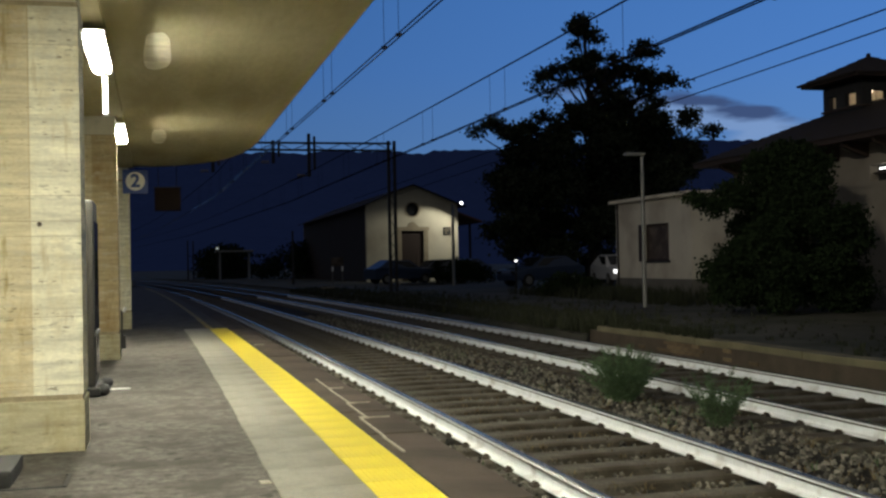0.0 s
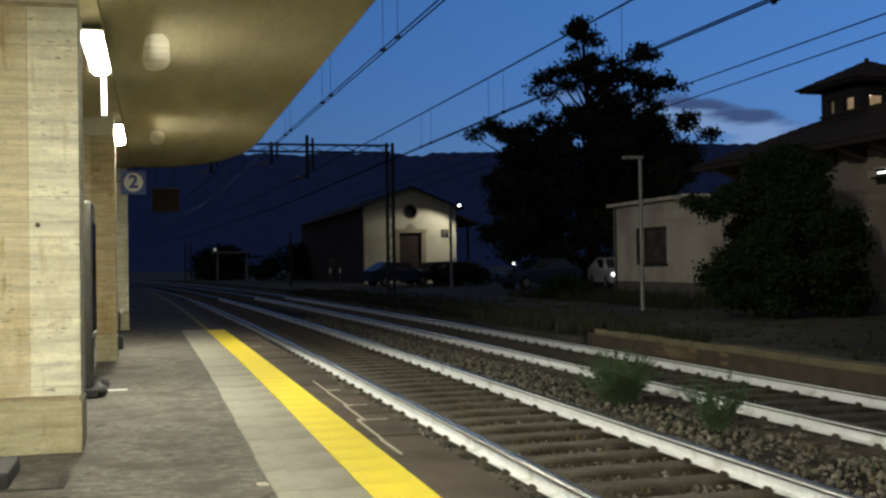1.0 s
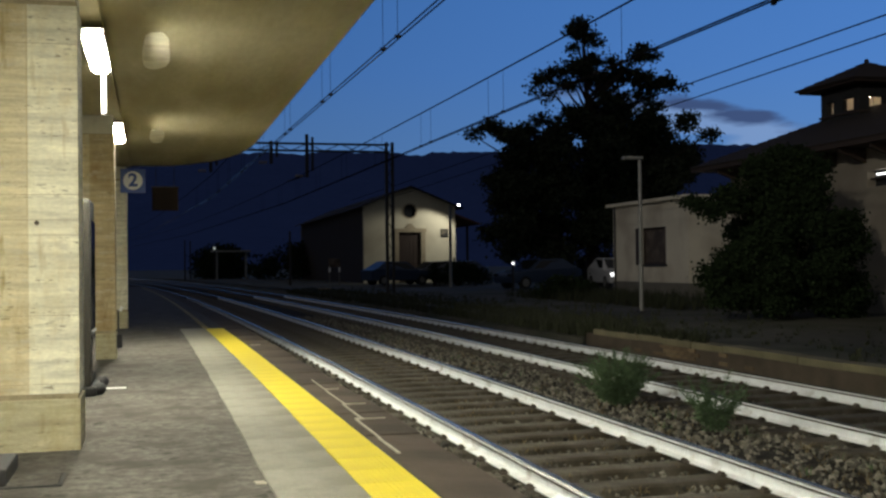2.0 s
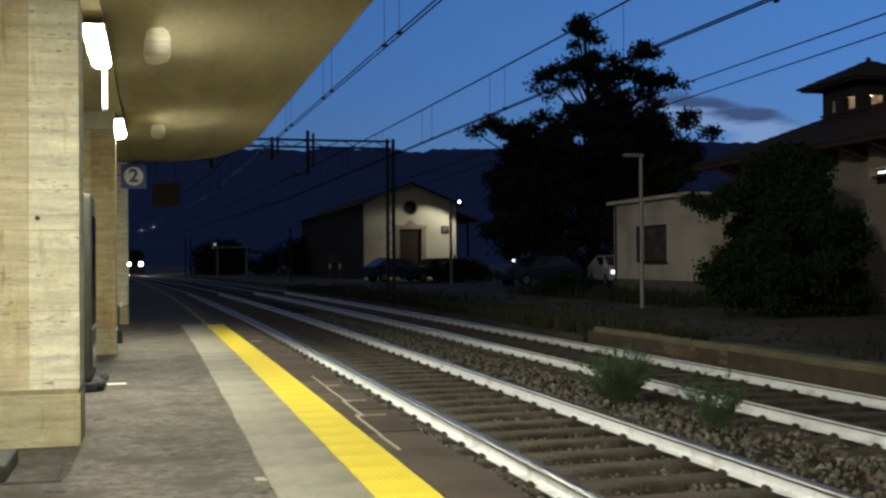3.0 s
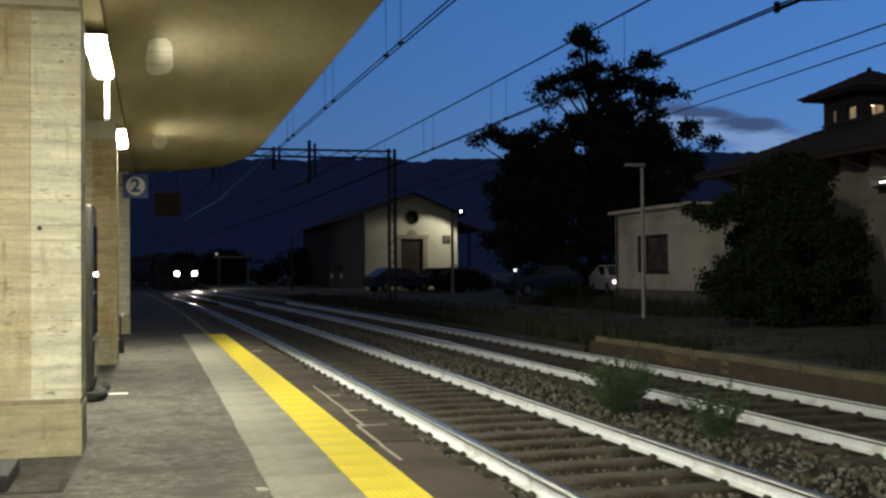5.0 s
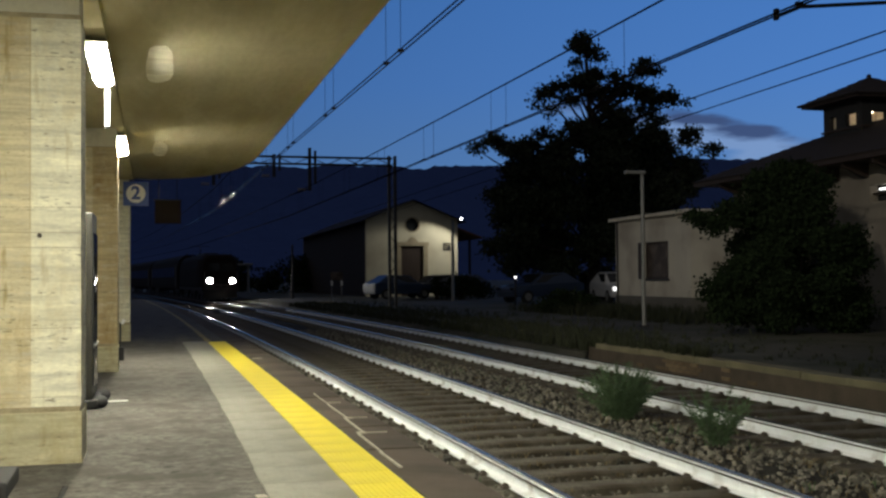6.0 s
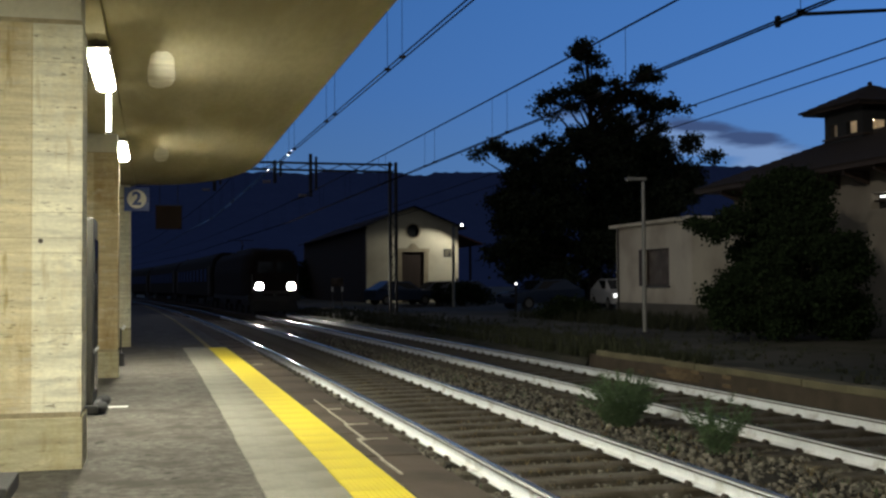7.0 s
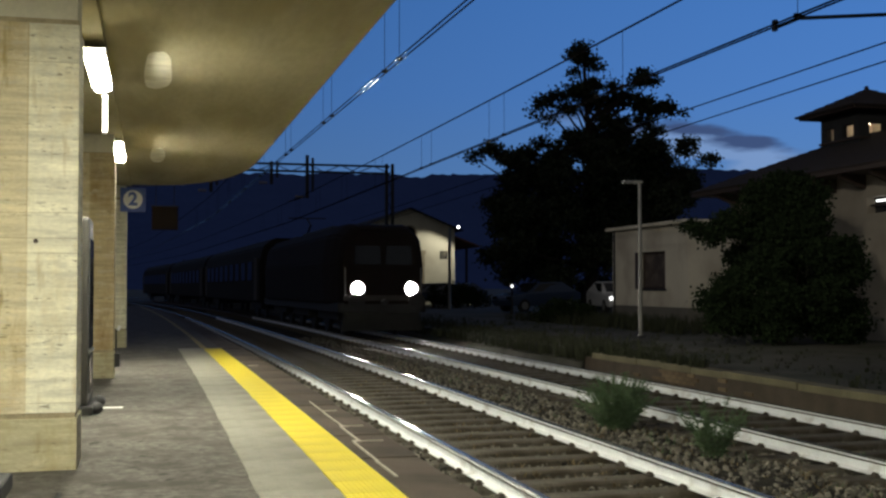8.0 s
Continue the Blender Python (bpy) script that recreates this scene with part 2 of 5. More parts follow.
M_RUST = mat("rusty_clip", (0.075, 0.060, 0.048), 0.8, var=0.3, scale=20)
M_SLEEP = mat("sleeper_concrete", (0.126, 0.114, 0.093), 0.9, var=0.6, scale=9, fine=35, bump=0.4, dirt=(0.070, 0.058, 0.042), dirt_at=0.54, dirt_scale=2.2, rnd=0.12, spec=0.15)
M_BALL = mat("ballast_bed", (0.046, 0.043, 0.037), 0.95, var=0.5, scale=14, fine=60, bump=1.0, dist=0.03, dirt=(0.035, 0.030, 0.023), dirt_at=0.52, spec=0.1)
M_STONE = mat("ballast_stone", (0.150, 0.138, 0.115), 0.9, var=0.2, scale=12, island=0.85)
M_EARTH = mat("dark_earth", (0.080, 0.075, 0.058), 0.95, var=0.4, scale=1.2, fine=20, bump=0.6, dist=0.03, dirt=(0.035, 0.042, 0.020), dirt_at=0.5, dirt_scale=0.4)
M_FAREDGE = mat("weathered_coping", (0.21, 0.188, 0.115), 0.9, var=0.3, scale=4, rnd=0.12, dirt=(0.15, 0.13, 0.08), dirt_at=0.56)
M_BRICK = mat("old_brick", (0.17, 0.12, 0.07), 0.9, var=0.25, scale=8, rnd=0.3)
M_GRASS = mat("dry_grass", (0.034, 0.040, 0.018), 0.8, var=0.2, island=0.4, bump=0)
M_STRAW = mat("dry_straw", (0.150, 0.115, 0.062), 0.9, var=0.2, island=0.5, bump=0)
M_WEED = mat("green_weed", (0.085, 0.140, 0.062), 0.7, var=0.2, island=0.35, bump=0)
M_LEAF = mat("tree_leaves", (0.044, 0.057, 0.032), 0.75, var=0.2, island=0.4, bump=0, spec=0.2)
M_BUSH = mat("bush_leaves", (0.021, 0.033, 0.015), 0.85, var=0.2, island=0.32, bump=0, spec=0.04)
M_BARK = mat("bark", (0.040, 0.032, 0.025), 0.95, var=0.4, scale=6, bump=0.8, dist=0.03)
M_PLASTER = mat("cream_plaster", (0.62, 0.58, 0.44), 0.9, var=0.10, scale=0.8, fine=25, dirt=(0.50, 0.45, 0.33), dirt_at=0.6, dirt_scale=0.5)
M_HUT = mat("grey_plaster", (0.70, 0.65, 0.54), 0.9, var=0.12, scale=0.9, fine=25, dirt=(0.52, 0.46, 0.37), dirt_at=0.58, dirt_scale=0.7)
M_PAV = mat("brown_plaster", (0.30, 0.265, 0.21), 0.9, var=0.12, scale=0.9, fine=25, dirt=(0.22, 0.19, 0.15), dirt_at=0.56, dirt_scale=0.7)
M_PLINTH = mat("plinth_render", (0.16, 0.15, 0.13), 0.9, var=0.25, scale=2)
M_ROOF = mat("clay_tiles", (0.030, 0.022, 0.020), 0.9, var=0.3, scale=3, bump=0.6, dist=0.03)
M_TILE = mat("red_clay_tiles", (0.15, 0.075, 0.05), 0.9, var=0.3, scale=3, bump=0.6, dist=0.03)
M_SURR = mat("stone_surround", (0.34, 0.29, 0.20), 0.9, var=0.2, scale=3)
M_DOOR = mat("dark_wood", (0.042, 0.027, 0.020), 0.7, var=0.3, scale=4, stretch=(6, 6, 1))
M_DARK = mat("dark_steel", (0.028, 0.028, 0.030), 0.7, 0.1, var=0.2, scale=6)
M_POST = mat("galvanised_steel", (0.29, 0.29, 0.275), 0.55, 0.5, var=0.15, scale=6)
M_WIRE = mat("wire", (0.009, 0.008, 0.008), 0.9, 0.0, var=0.1, bump=0, spec=0.01)
M_CONTACT = mat("worn_contact_wire", (0.012, 0.010, 0.009), 0.06, 0.0, var=0.1, bump=0, spec=0.3)
M_PANEL = mat("brown_board", (0.070, 0.052, 0.042), 0.7, var=0.4, scale=3, dirt=(0.16, 0.125, 0.10), dirt_at=0.56, dirt_scale=2)
M_BLUE = mat("sign_blue", (0.045, 0.095, 0.36), 0.5, var=0.08, scale=8, bump=0)
M_SIGNW = mat("sign_white", (0.90, 0.90, 0.89), 0.5, var=0.05, scale=8, bump=0)
M_PLATE = mat("weathered_white", (0.16, 0.155, 0.145), 0.5, var=0.2, scale=8, bump=0)
M_CASE = mat("display_case", (0.040, 0.038, 0.034), 0.5, 0.0, var=0.15, scale=6, bump=0.05)
M_RAILDARK = mat("rail_rust_and_shade", (0.060, 0.042, 0.032), 0.8, var=0.3, scale=5)
M_GLASS = mat("dark_glass", (0.020, 0.022, 0.025), 0.06, var=0.1, bump=0, spec=0.5)
M_HILL = mat("wooded_hill_with_haze", (0.016, 0.024, 0.050), 1.0, var=0.35, scale=0.012, fine=0.08, bump=0, spec=0.0)
M_HILL.node_tree.nodes["Principled BSDF"].inputs["Emission Color"].default_value = (0.17, 0.30, 1.0, 1)   # blue base and a faint glow stand in for evening haze
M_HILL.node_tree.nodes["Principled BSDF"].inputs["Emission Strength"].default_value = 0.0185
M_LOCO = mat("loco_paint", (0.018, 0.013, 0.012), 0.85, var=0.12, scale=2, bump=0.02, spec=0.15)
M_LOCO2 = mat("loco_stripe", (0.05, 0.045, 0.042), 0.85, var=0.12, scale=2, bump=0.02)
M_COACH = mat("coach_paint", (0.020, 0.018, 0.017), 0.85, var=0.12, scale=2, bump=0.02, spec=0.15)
M_RUBBER = mat("rubber", (0.02, 0.02, 0.02), 0.8, bump=0)
M_CAR = {n: mat("car_" + n, c, 0.28, 0.1, var=0.05, bump=0) for n, c in (("blue", (0.035, 0.06, 0.12)), ("grey", (0.10, 0.11, 0.13)), ("white", (0.70, 0.70, 0.70)))}
M_TUBE = glow("fluorescent_glow", (1.0, 0.965, 0.76), TUBE_GLOW)
M_LENS = glow("headlight_glow", (1.0, 0.95, 0.86), 520)
M_FLOOD = glow("floodlight_glow", (0.95, 0.98, 1.0), 12)
M_FAINT = glow("faint_lamp_glow", (0.9, 1.0, 0.9), 0.25)
M_BULB = glow("bulb_glow", (1.0, 0.80, 0.58), 45)
M_SMALL = glow("small_lamp_glow", (1.0, 1.0, 0.98), 2.5)


# ---------------------------------------------------------------- mesh helpers
def finish(name, bm, material, smooth=False):
    me = bpy.data.meshes.new(name)
    bm.normal_update()
    bm.to_mesh(me)
    bm.free()
    if smooth:
        for p in me.polygons:
            p.use_smooth = True
    if material:
        me.materials.append(material)
    return me


def part(name, bm, material, parent=None, label="", smooth=False):
    ob = new(name, finish(name, bm, material, smooth))
    if parent:
        ob.parent = parent
    if label:
        tagged(ob, label)
    return ob


def thing(name, x, y, z, label, category, group="", kind="", rz=0.0):
    ob = new(name)
    ob.matrix_basis = pose(x, y, z, 0, 0, rz)
    return tagged(ob, label, category, group, kind)


def box(bm, x0, x1, y0, y1, z0, z1, bevel=0.0, m=None):
    mm = Matrix.LocRotScale(((x0 + x1) / 2, (y0 + y1) / 2, (z0 + z1) / 2), None, (x1 - x0, y1 - y0, z1 - z0))
    r = bmesh.ops.create_cube(bm, size=1, matrix=(m @ mm) if m else mm)
    if bevel:
        vs = set(r["verts"])
        es = [e for e in bm.edges if e.verts[0] in vs and e.verts[1] in vs]
        bmesh.ops.bevel(bm, geom=es, offset=bevel, segments=2, affect="EDGES", profile=0.6)
    return bm


def boxed(*a, **k):
    return box(bmesh.new(), *a, **k)


def rod(bm, a, b, r0, r1=None, n=8):
    a, b = Vector(a), Vector(b)
    d = b - a
    m = Matrix.Translation((a + b) / 2) @ d.to_track_quat("Z", "Y").to_matrix().to_4x4()
    bmesh.ops.create_cone(bm, cap_ends=True, segments=n, radius1=r0, radius2=r0 if r1 is None else r1, depth=d.length, matrix=m)
    return bm


def rodded(a, b, r0, r1=None, n=8):
    return rod(bmesh.new(), a, b, r0, r1, n)


def prism(bm, outline, h0, h1, m=None):
    """An outline in the x-z plane pushed from y = h0 to y = h1."""
    m = m or Matrix()
    a = [bm.verts.new(m @ Vector((x, h0, z))) for x, z in outline]
    b = [bm.verts.new(m @ Vector((x, h1, z))) for x, z in outline]
    bm.faces.new(a)
    bm.faces.new(b[::-1])
    n = len(outline)
    for i in range(n):
        bm.faces.new((a[i], b[i], b[(i + 1) % n], a[(i + 1) % n]))
    bmesh.ops.recalc_face_normals(bm, faces=bm.faces[:])
    return bm


def cx(y):
    """How far the line bends to the west at y."""
    return -0.00044 * (y - 8) ** 2 if y > 8 else 0.0


def heading(y):
    return math.degrees(math.atan(0.00088 * (y - 8))) if y > 8 else 0.0


def stations(y0, y1):
    ys, y = [], y0
    while y < y1:
        ys.append(y)
        y += 2.0 if y < 60 else 5.0
    return ys + [y1]


def sweep(bm, outline, y0, y1, closed=True, wobble=0.0):
    """A cross-section (x, z) carried along the line."""
    rows = []
    for y in stations(y0, y1):
        s = cx(y)
        rows.append([bm.verts.new((x + s, y, z + (wobble * noise.noise((x * 2, y * 0.9, z)) if wobble else 0))) for x, z in outline])
    n = len(outline)
    for a, b in zip(rows, rows[1:]):
        for i in range(n if closed else n - 1):
            j = (i + 1) % n
            bm.faces.new((a[i], a[j], b[j], b[i]))
    if closed:
        bm.faces.new(rows[0])
        bm.faces.new(rows[-1][::-1])
    bmesh.ops.recalc_face_normals(bm, faces=bm.faces[:])
    return bm


EDGE = 1.86                 # platform edge
AXES = (3.42, 6.68)         # the two tracks
FOOT, TOP = -0.397, -0.265  # rail foot and running surface
FAR_EDGE = 8.35


# ---------------------------------------------------------------- ground
def make_ground():
    bm = bmesh.new()
    n = 40
    xs = [-3000 + 6000 * i / n for i in range(n + 1)]
    ys = [-600 + 3800 * i / n for i in range(n + 1)]
    g = [[bm.verts.new((x, y, -0.85)) for x in xs] for y in ys]
    for j in range(n):
        for i in range(n):
            bm.faces.new((g[j][i], g[j][i + 1], g[j + 1][i + 1], g[j + 1][i]))
    tagged(part("ground", bm, M_EARTH), "dark bare earth and fields reaching the hills", "ground", kind="structure")
    # trackbed
    bm = bmesh.new()
    xs = [EDGE - 0.02 + (FAR_EDGE - EDGE + 0.04) * i / 46 for i in range(47)]
    sweep(bm, [(x, -0.475 + 0.05 * math.exp(-((x - 5.05) / 0.8) ** 2) + 0.085 / (1 + math.exp((x - 2.50) / 0.03))) for x in xs], -18, 60, closed=False, wobble=0.05)
    tagged(part("ballast_bed", bm, M_BALL), "brown dusty ballast bed between two platforms", "ballast", kind="structure")
    bm = bmesh.new()
    sweep(bm, [(-0.2, -0.84), (1.4, -0.49), (8.8, -0.49), (10.2, -0.84)], 60, 340, closed=False)
    tagged(part("ballast_bed_far", bm, M_BALL), "dark ballast bed curving away", "ballast", kind="structure")
    # ground beyond the far platform
    bm = bmesh.new()
    xs = [8.62, 9.2, 10, 11, 12, 13, 14, 16, 18, 20, 24, 28, 34, 42, 55, 75]
    rows = []
    for y in stations(-18, 150):
        s = cx(y)
        rows.append([bm.verts.new((x + s * max(0, 1 - (x - 8.62) / 30), y, -0.07 + 0.05 * noise.noise((x * .5, y * .5, 0)) - 0.03)) for x in xs])
    for a, b in zip(rows, rows[1:]):
        for i in range(len(xs) - 1):
            bm.faces.new((a[i], a[i + 1], b[i + 1], b[i]))
    tagged(part("ground_east", bm, M_EARTH), "dark unlit gravel and grass yard", "ground", kind="structure")
    # a bank from the yard to the ballast past the end of the far platform
    bm = bmesh.new()
    sweep(bm, [(8.2, -0.52), (8.35, -0.30), (8.75, -0.16), (9.4, -0.10)], 20.6, 150, closed=False, wobble=0.1)
    tagged(part("grass_bank", bm, M_EARTH), "rough earth bank beside the track", "bank", kind="structure")


make_ground()


# ---------------------------------------------------------------- near platform
def make_platform():
    bm = bmesh.new()
    sweep(bm, [(-7.0, -0.86), (1.44, -0.86), (1.44, -0.006), (-7.0, -0.006)], -18, 75)
    tagged(part("platform", bm, M_ASPH), "worn grey asphalt station platform", "platform", kind="structure")
    # platform wall below the coping
    bm = bmesh.new()
    sweep(bm, [(1.44, -0.86), (EDGE - 0.03, -0.86), (EDGE - 0.03, -0.13), (1.44, -0.13)], -18, 75)
    tagged(part("platform_wall", bm, M_WALL), "dark stained platform edge wall", "wall", kind="structure")
    root = tagged(new("coping"), "dark worn coping stones along the platform edge", "coping", kind="structure")
    me = finish("coping_stone", boxed(-0.208, 0.208, -0.592, 0.592, -0.12, 0, bevel=0.008), M_COPE)
    y = -6.0
    i = 0
    while y < 60:
        o = new("coping_stone", me)
        o.parent = root
        o.matrix_basis = pose(1.652 + cx(y), y, -0.008 + 0.006 * math.sin(i * 2.1), 0, 0.3 * math.sin(i * 1.3), heading(y))
        y += 1.2
        i += 1
    # a pale repair of mortar along the stones, with a jog in it
    bm = bmesh.new()
    for (xa, xb, ya, yb) in ((1.505, 1.525, 6.95, 7.6), (1.515, 1.535, 7.6, 8.55), (1.525, 1.60, 8.55, 8.64), (1.575, 1.595, 8.64, 9.5), (1.58, 1.66, 9.5, 9.56), (1.60, 1.615, 9.56, 10.6), (1.61, 1.62, 10.6, 11.7),
                             (1.60, 1.76, 8.58, 8.60), (1.62, 1.78, 9.53, 9.55), (1.62, 1.75, 10.75, 10.77), (1.45, 1.60, 17.2, 17.25)):
        box(bm, xa, xb, ya, yb, -0.004, 0.004)
    for v in bm.verts:
        v.co.x += 0.010 * noise.noise((v.co.x * 9, v.co.y * 3, 0.3))
    tagged(part("mortar_repair", bm, M_MORTAR), "broken pale mortar line on the coping", "repair", kind="structure")
    # pale paving band and yellow tactile strip, slab by slab
    band = tagged(new("paving_band"), "pale grey concrete paving band beside the yellow strip", "paving", kind="structure")
    strip = tagged(new("tactile_strip"), "bright yellow ribbed tactile warning strip", "tactile paving", kind="structure")
    me_b = finish("slab", boxed(0.612, 1.082, -0.297, 0.297, -0.03, 0.006, bevel=0.004), M_PAVE)
    bm = boxed(1.086, 1.418, -0.1992, 0.1992, -0.03, 0.008, bevel=0.0015)
    for k in range(10):
        xr = 1.108 + k * 0.032
        box(bm, xr - 0.007, xr + 0.007, -0.19, 0.19, 0.008, 0.0105)
    me_y = finish("tile", bm, M_YELLOW)
    y = -5.7
    while y < 22.0:
        o = new("slab", me_b)
        o.parent = band
        o.matrix_basis = pose(0.004 * math.sin(y * 7) + cx(y), y, 0.001 * math.sin(y * 5), 0, 0, heading(y))
        y += 0.6
    y = -5.8
    while y < 21.9:
        o = new("tile", me_y)
        o.parent = strip
        o.matrix_basis = pose(0.001 * math.sin(y * 9) + cx(y), y, 0.0003 * math.sin(y * 3), 0, 0, heading(y))
        y += 0.4
    # thin painted line past the end of the strip
    bm = bmesh.new()
    sweep(bm, [(1.065, -0.010), (1.165, -0.010), (1.165, 0.001), (1.065, 0.001)], 22.1, 70)
    tagged(part("painted_line", bm, M_LINE), "faded yellow painted safety line", "line", kind="structure")
    # cover plate and patches on the asphalt
    c = thing("cover_plate", -0.72, 6.72, 0, "square grey inspection cover set in the asphalt", "cover")
    part("plate", boxed(-0.20, 0.20, -0.17, 0.17, -0.02, 0.004, bevel=0.003), M_ASPH, c)
    bm = bmesh.new()
    for a in ((-0.225, 0.225, -0.195, -0.175), (-0.225, 0.225, 0.175, 0.195), (-0.225, -0.205, -0.175, 0.175), (0.205, 0.225, -0.175, 0.175)):
        box(bm, *a, -0.02, 0.002)
    part("frame", bm, M_DARK, c)
    bm = boxed(-0.48, -0.26, 11.60, 11.66, -0.005, 0.003)
    tagged(part("paint_mark", bm, M_SIGNW), "short pale paint mark on the asphalt", "paint mark", kind="structure")
    bm = boxed(0.54, 0.60, 6.22, 6.30, -0.005, 0.002)
    bmesh.ops.subdivide_edges(bm, edges=bm.edges[:], cuts=4, use_grid_fill=True)
    for v in bm.verts:
        v.co.x += 0.02 * noise.noise(v.co * 7)
    tagged(part("paint_mark", bm, M_MORTAR), "pale chipped spot beside the paving band", "paint mark", kind="structure")


make_platform()


# ---------------------------------------------------------------- canopy and columns
def make_canopy():
    # slab with a rounded far corner
    pts = [(-3.4, -18.0), (1.74, -18.0)]
    for k in range(0, 19):
        a = math.radians(90 * k / 18)
        pts.append((-0.36 + 2.10 * math.cos(a) ** 0.85, 18.6 + 5.1 * math.sin(a) ** 0.85))
    pts.append((-3.4, 23.7))
    bm = bmesh.new()
    lo = [bm.verts.new((x, y, 3.29)) for x, y in pts]
    hi = [bm.verts.new((x, y, 3.50)) for x, y in pts]
    bm.faces.new(lo[::-1])
    bm.faces.new(hi)
    for i in range(len(pts)):
        j = (i + 1) % len(pts)
        bm.faces.new((lo[i], lo[j], hi[j], hi[i]))
    bmesh.ops.recalc_face_normals(bm, faces=bm.faces[:])
    es = [e for e in bm.edges if abs(e.verts[0].co.z - 3.29) < 1e-4 and abs(e.verts[1].co.z - 3.29) < 1e-4]
    bmesh.ops.bevel(bm, geom=es, offset=0.03, segments=3, affect="EDGES")
    tagged(part("canopy_slab", bm, M_SOFFIT), "flat yellowish concrete platform canopy with rounded end", "canopy", kind="structure")
    bm = boxed(-1.52, -0.385, -18, 23.3, 3.235, 3.287, bevel=0.006)
    tagged(part("canopy_beam", bm, M_SOFFIT), "shallow concrete beam along the columns", "beam", kind="structure")


make_canopy()


def soffit_patches():
    # Each pale patch stands in for a tube's reflection on the soffit.
    for x, y, w, l in ((0.05, 11.15, 0.13, 1.0), (0.09, 18.2, 0.115, 0.95)):
        out = []
        for k in range(28):
            a = 2 * math.pi * k / 28
            c, n = math.cos(a), math.sin(a)
            r = 1 + 0.2 * noise.noise((c * 1.5, n * 1.5, y)) + 0.06 * noise.noise((c * 5, n * 5, y))
            out.append((x + w * r * math.copysign(abs(c) ** 0.8, c), y + l * r * math.copysign(abs(n) ** 0.8, n)))
        bm = bmesh.new()
        low = [bm.verts.new((px, py, 3.2865)) for px, py in out]
        top = [bm.verts.new((px, py, 3.295)) for px, py in out]
        bm.faces.new(low[::-1])
        for k in range(28):
            bm.faces.new((low[k], low[(k + 1) % 28], top[(k + 1) % 28], top[k]))
        tagged(part("soffit_patch", bm, M_SHEEN), "pale patch painted for a lamp reflection on the canopy soffit", "patch", kind="structure")


soffit_patches()


def make_column(y, label):
    c = thing("column", -0.945, y + 0.25, 0, label, "column", "canopy columns")
    rng = random.Random(int(y * 10))
    part("plinth", boxed(-0.478, 0.478, -0.255, 0.255, -0.02, 0.335, bevel=0.008), M_PLB, c)
    bm, edge = bmesh.new(), bmesh.new()
    z = 0.372
    while z < 2.93:
        h = rng.choice((0.05, 0.065, 0.08, 0.09))
        h = min(h, 2.99 - z)
        d = rng.uniform(0, 0.0016)
        cut = 0.157
        gap = rng.choice((0, 0, 0, 0, 0.0006, 0.004))
        box(edge, -0.472 + d, cut - 0.0002, -0.25 + d * 0.4, 0.25 - d, z, z + h - gap)
        box(bm, cut, 0.472 - d, -0.25 + d * 0.6, 0.25 - d, z, z + h - gap)
        z += h
    part("shaft", bm, M_COLB if 12 < y < 20 else M_COL, c, "board-marked yellowish concrete with rust stains")
    part("edge_strip", edge, M_STRIP, c, "browner stained concrete strip")
    part("neck", boxed(-0.462, 0.462, -0.24, 0.24, 0.33, 0.36), M_JOINT, c)
    part("core", boxed(-0.466, 0.466, -0.244, 0.244, 0.36, 2.99), M_JOINT, c)
    part("head", boxed(-0.458, 0.458, -0.236, 0.236, 2.985, 3.236), M_HEAD, c, "smooth grey column head")
    # raised edge board, as the formwork left it
    part("edge_board", boxed(0.1485, 0.1515, -0.2515, -0.2465, 1.55, 2.97), M_BOARD, c)
    return c


for col_y in (7.8, 15.4, 23.1):
    make_column(col_y, "square board-marked concrete canopy column on the platform")


def small_column_things():
    # bolt hole cover on the first column
    p = thing("wall_plug", -0.735, 7.795, 1.505, "small dark plug in the column face", "plug")
    part("plug", rodded((0, -0.012, 0), (0, 0.01, 0), 0.016, n=10), M_RUST, p)
    j = thing("junction_box", -0.445, 15.62, 0.22, "small dark cable box on a column", "junction box")
    part("box", boxed(-0.03, 0.05, -0.06, 0.06, -0.09, 0.09, bevel=0.012), M_DARK, j)
    part("conduit", rodded((0.0, 0, 0.09), (0.0, 0, 0.42), 0.012), M_DARK, j)
    part("cap", rodded((0.02, 0, 0.40), (0.05, 0, 0.46), 0.022), M_SIGNW, j, "pale plastic cap")


small_column_things()


def ceiling_tube(y):
    f = thing("ceiling_light", LAMP_X, y, LAMP_Z, "lit fluorescent batten with glowing diffuser under the canopy", "lamp", "platform lamps")
    bm = prism(bmesh.new(), [(-0.04, 0.045), (0.04, 0.045), (0.085, 0.0), (-0.085, 0.0)], -0.70, 0.70)
    box(bm, -0.097, 0.097, -0.93, 0.93, -0.004, 0.006)
    for sx in (-1, 1):
        box(bm, sx * 0.091 - 0.006, sx * 0.091 + 0.006, -0.92, 0.92, -0.067, 0.004)
    part("housing", bm, M_POST, f)
    bm = prism(bmesh.new(), [(-0.078, -0.002), (0.078, -0.002), (0.074, -0.062), (0.05, -0.092), (-0.05, -0.092), (-0.074, -0.062)], -0.705, 0.705)
    for yy in (-0.709, 0.709):
        part("end_cap", boxed(-0.08, 0.08, yy - 0.003, yy + 0.003, -0.022, -0.003), M_POST, f)
    part("diffuser", bm, M_TUBE, f, "glowing white diffuser")
    for yy in (-0.55, 0.55):
        bm = rodded((0, yy, 0.03), (0, yy, 0.066), 0.02)
        rod(bm, (0, yy, 0.052), (0, yy, 0.066), 0.035, 0.055)
        part("hanger", bm, M_DARK, f)
    return f


for lamp_y in LAMP_YS:
    ceiling_tube(lamp_y)


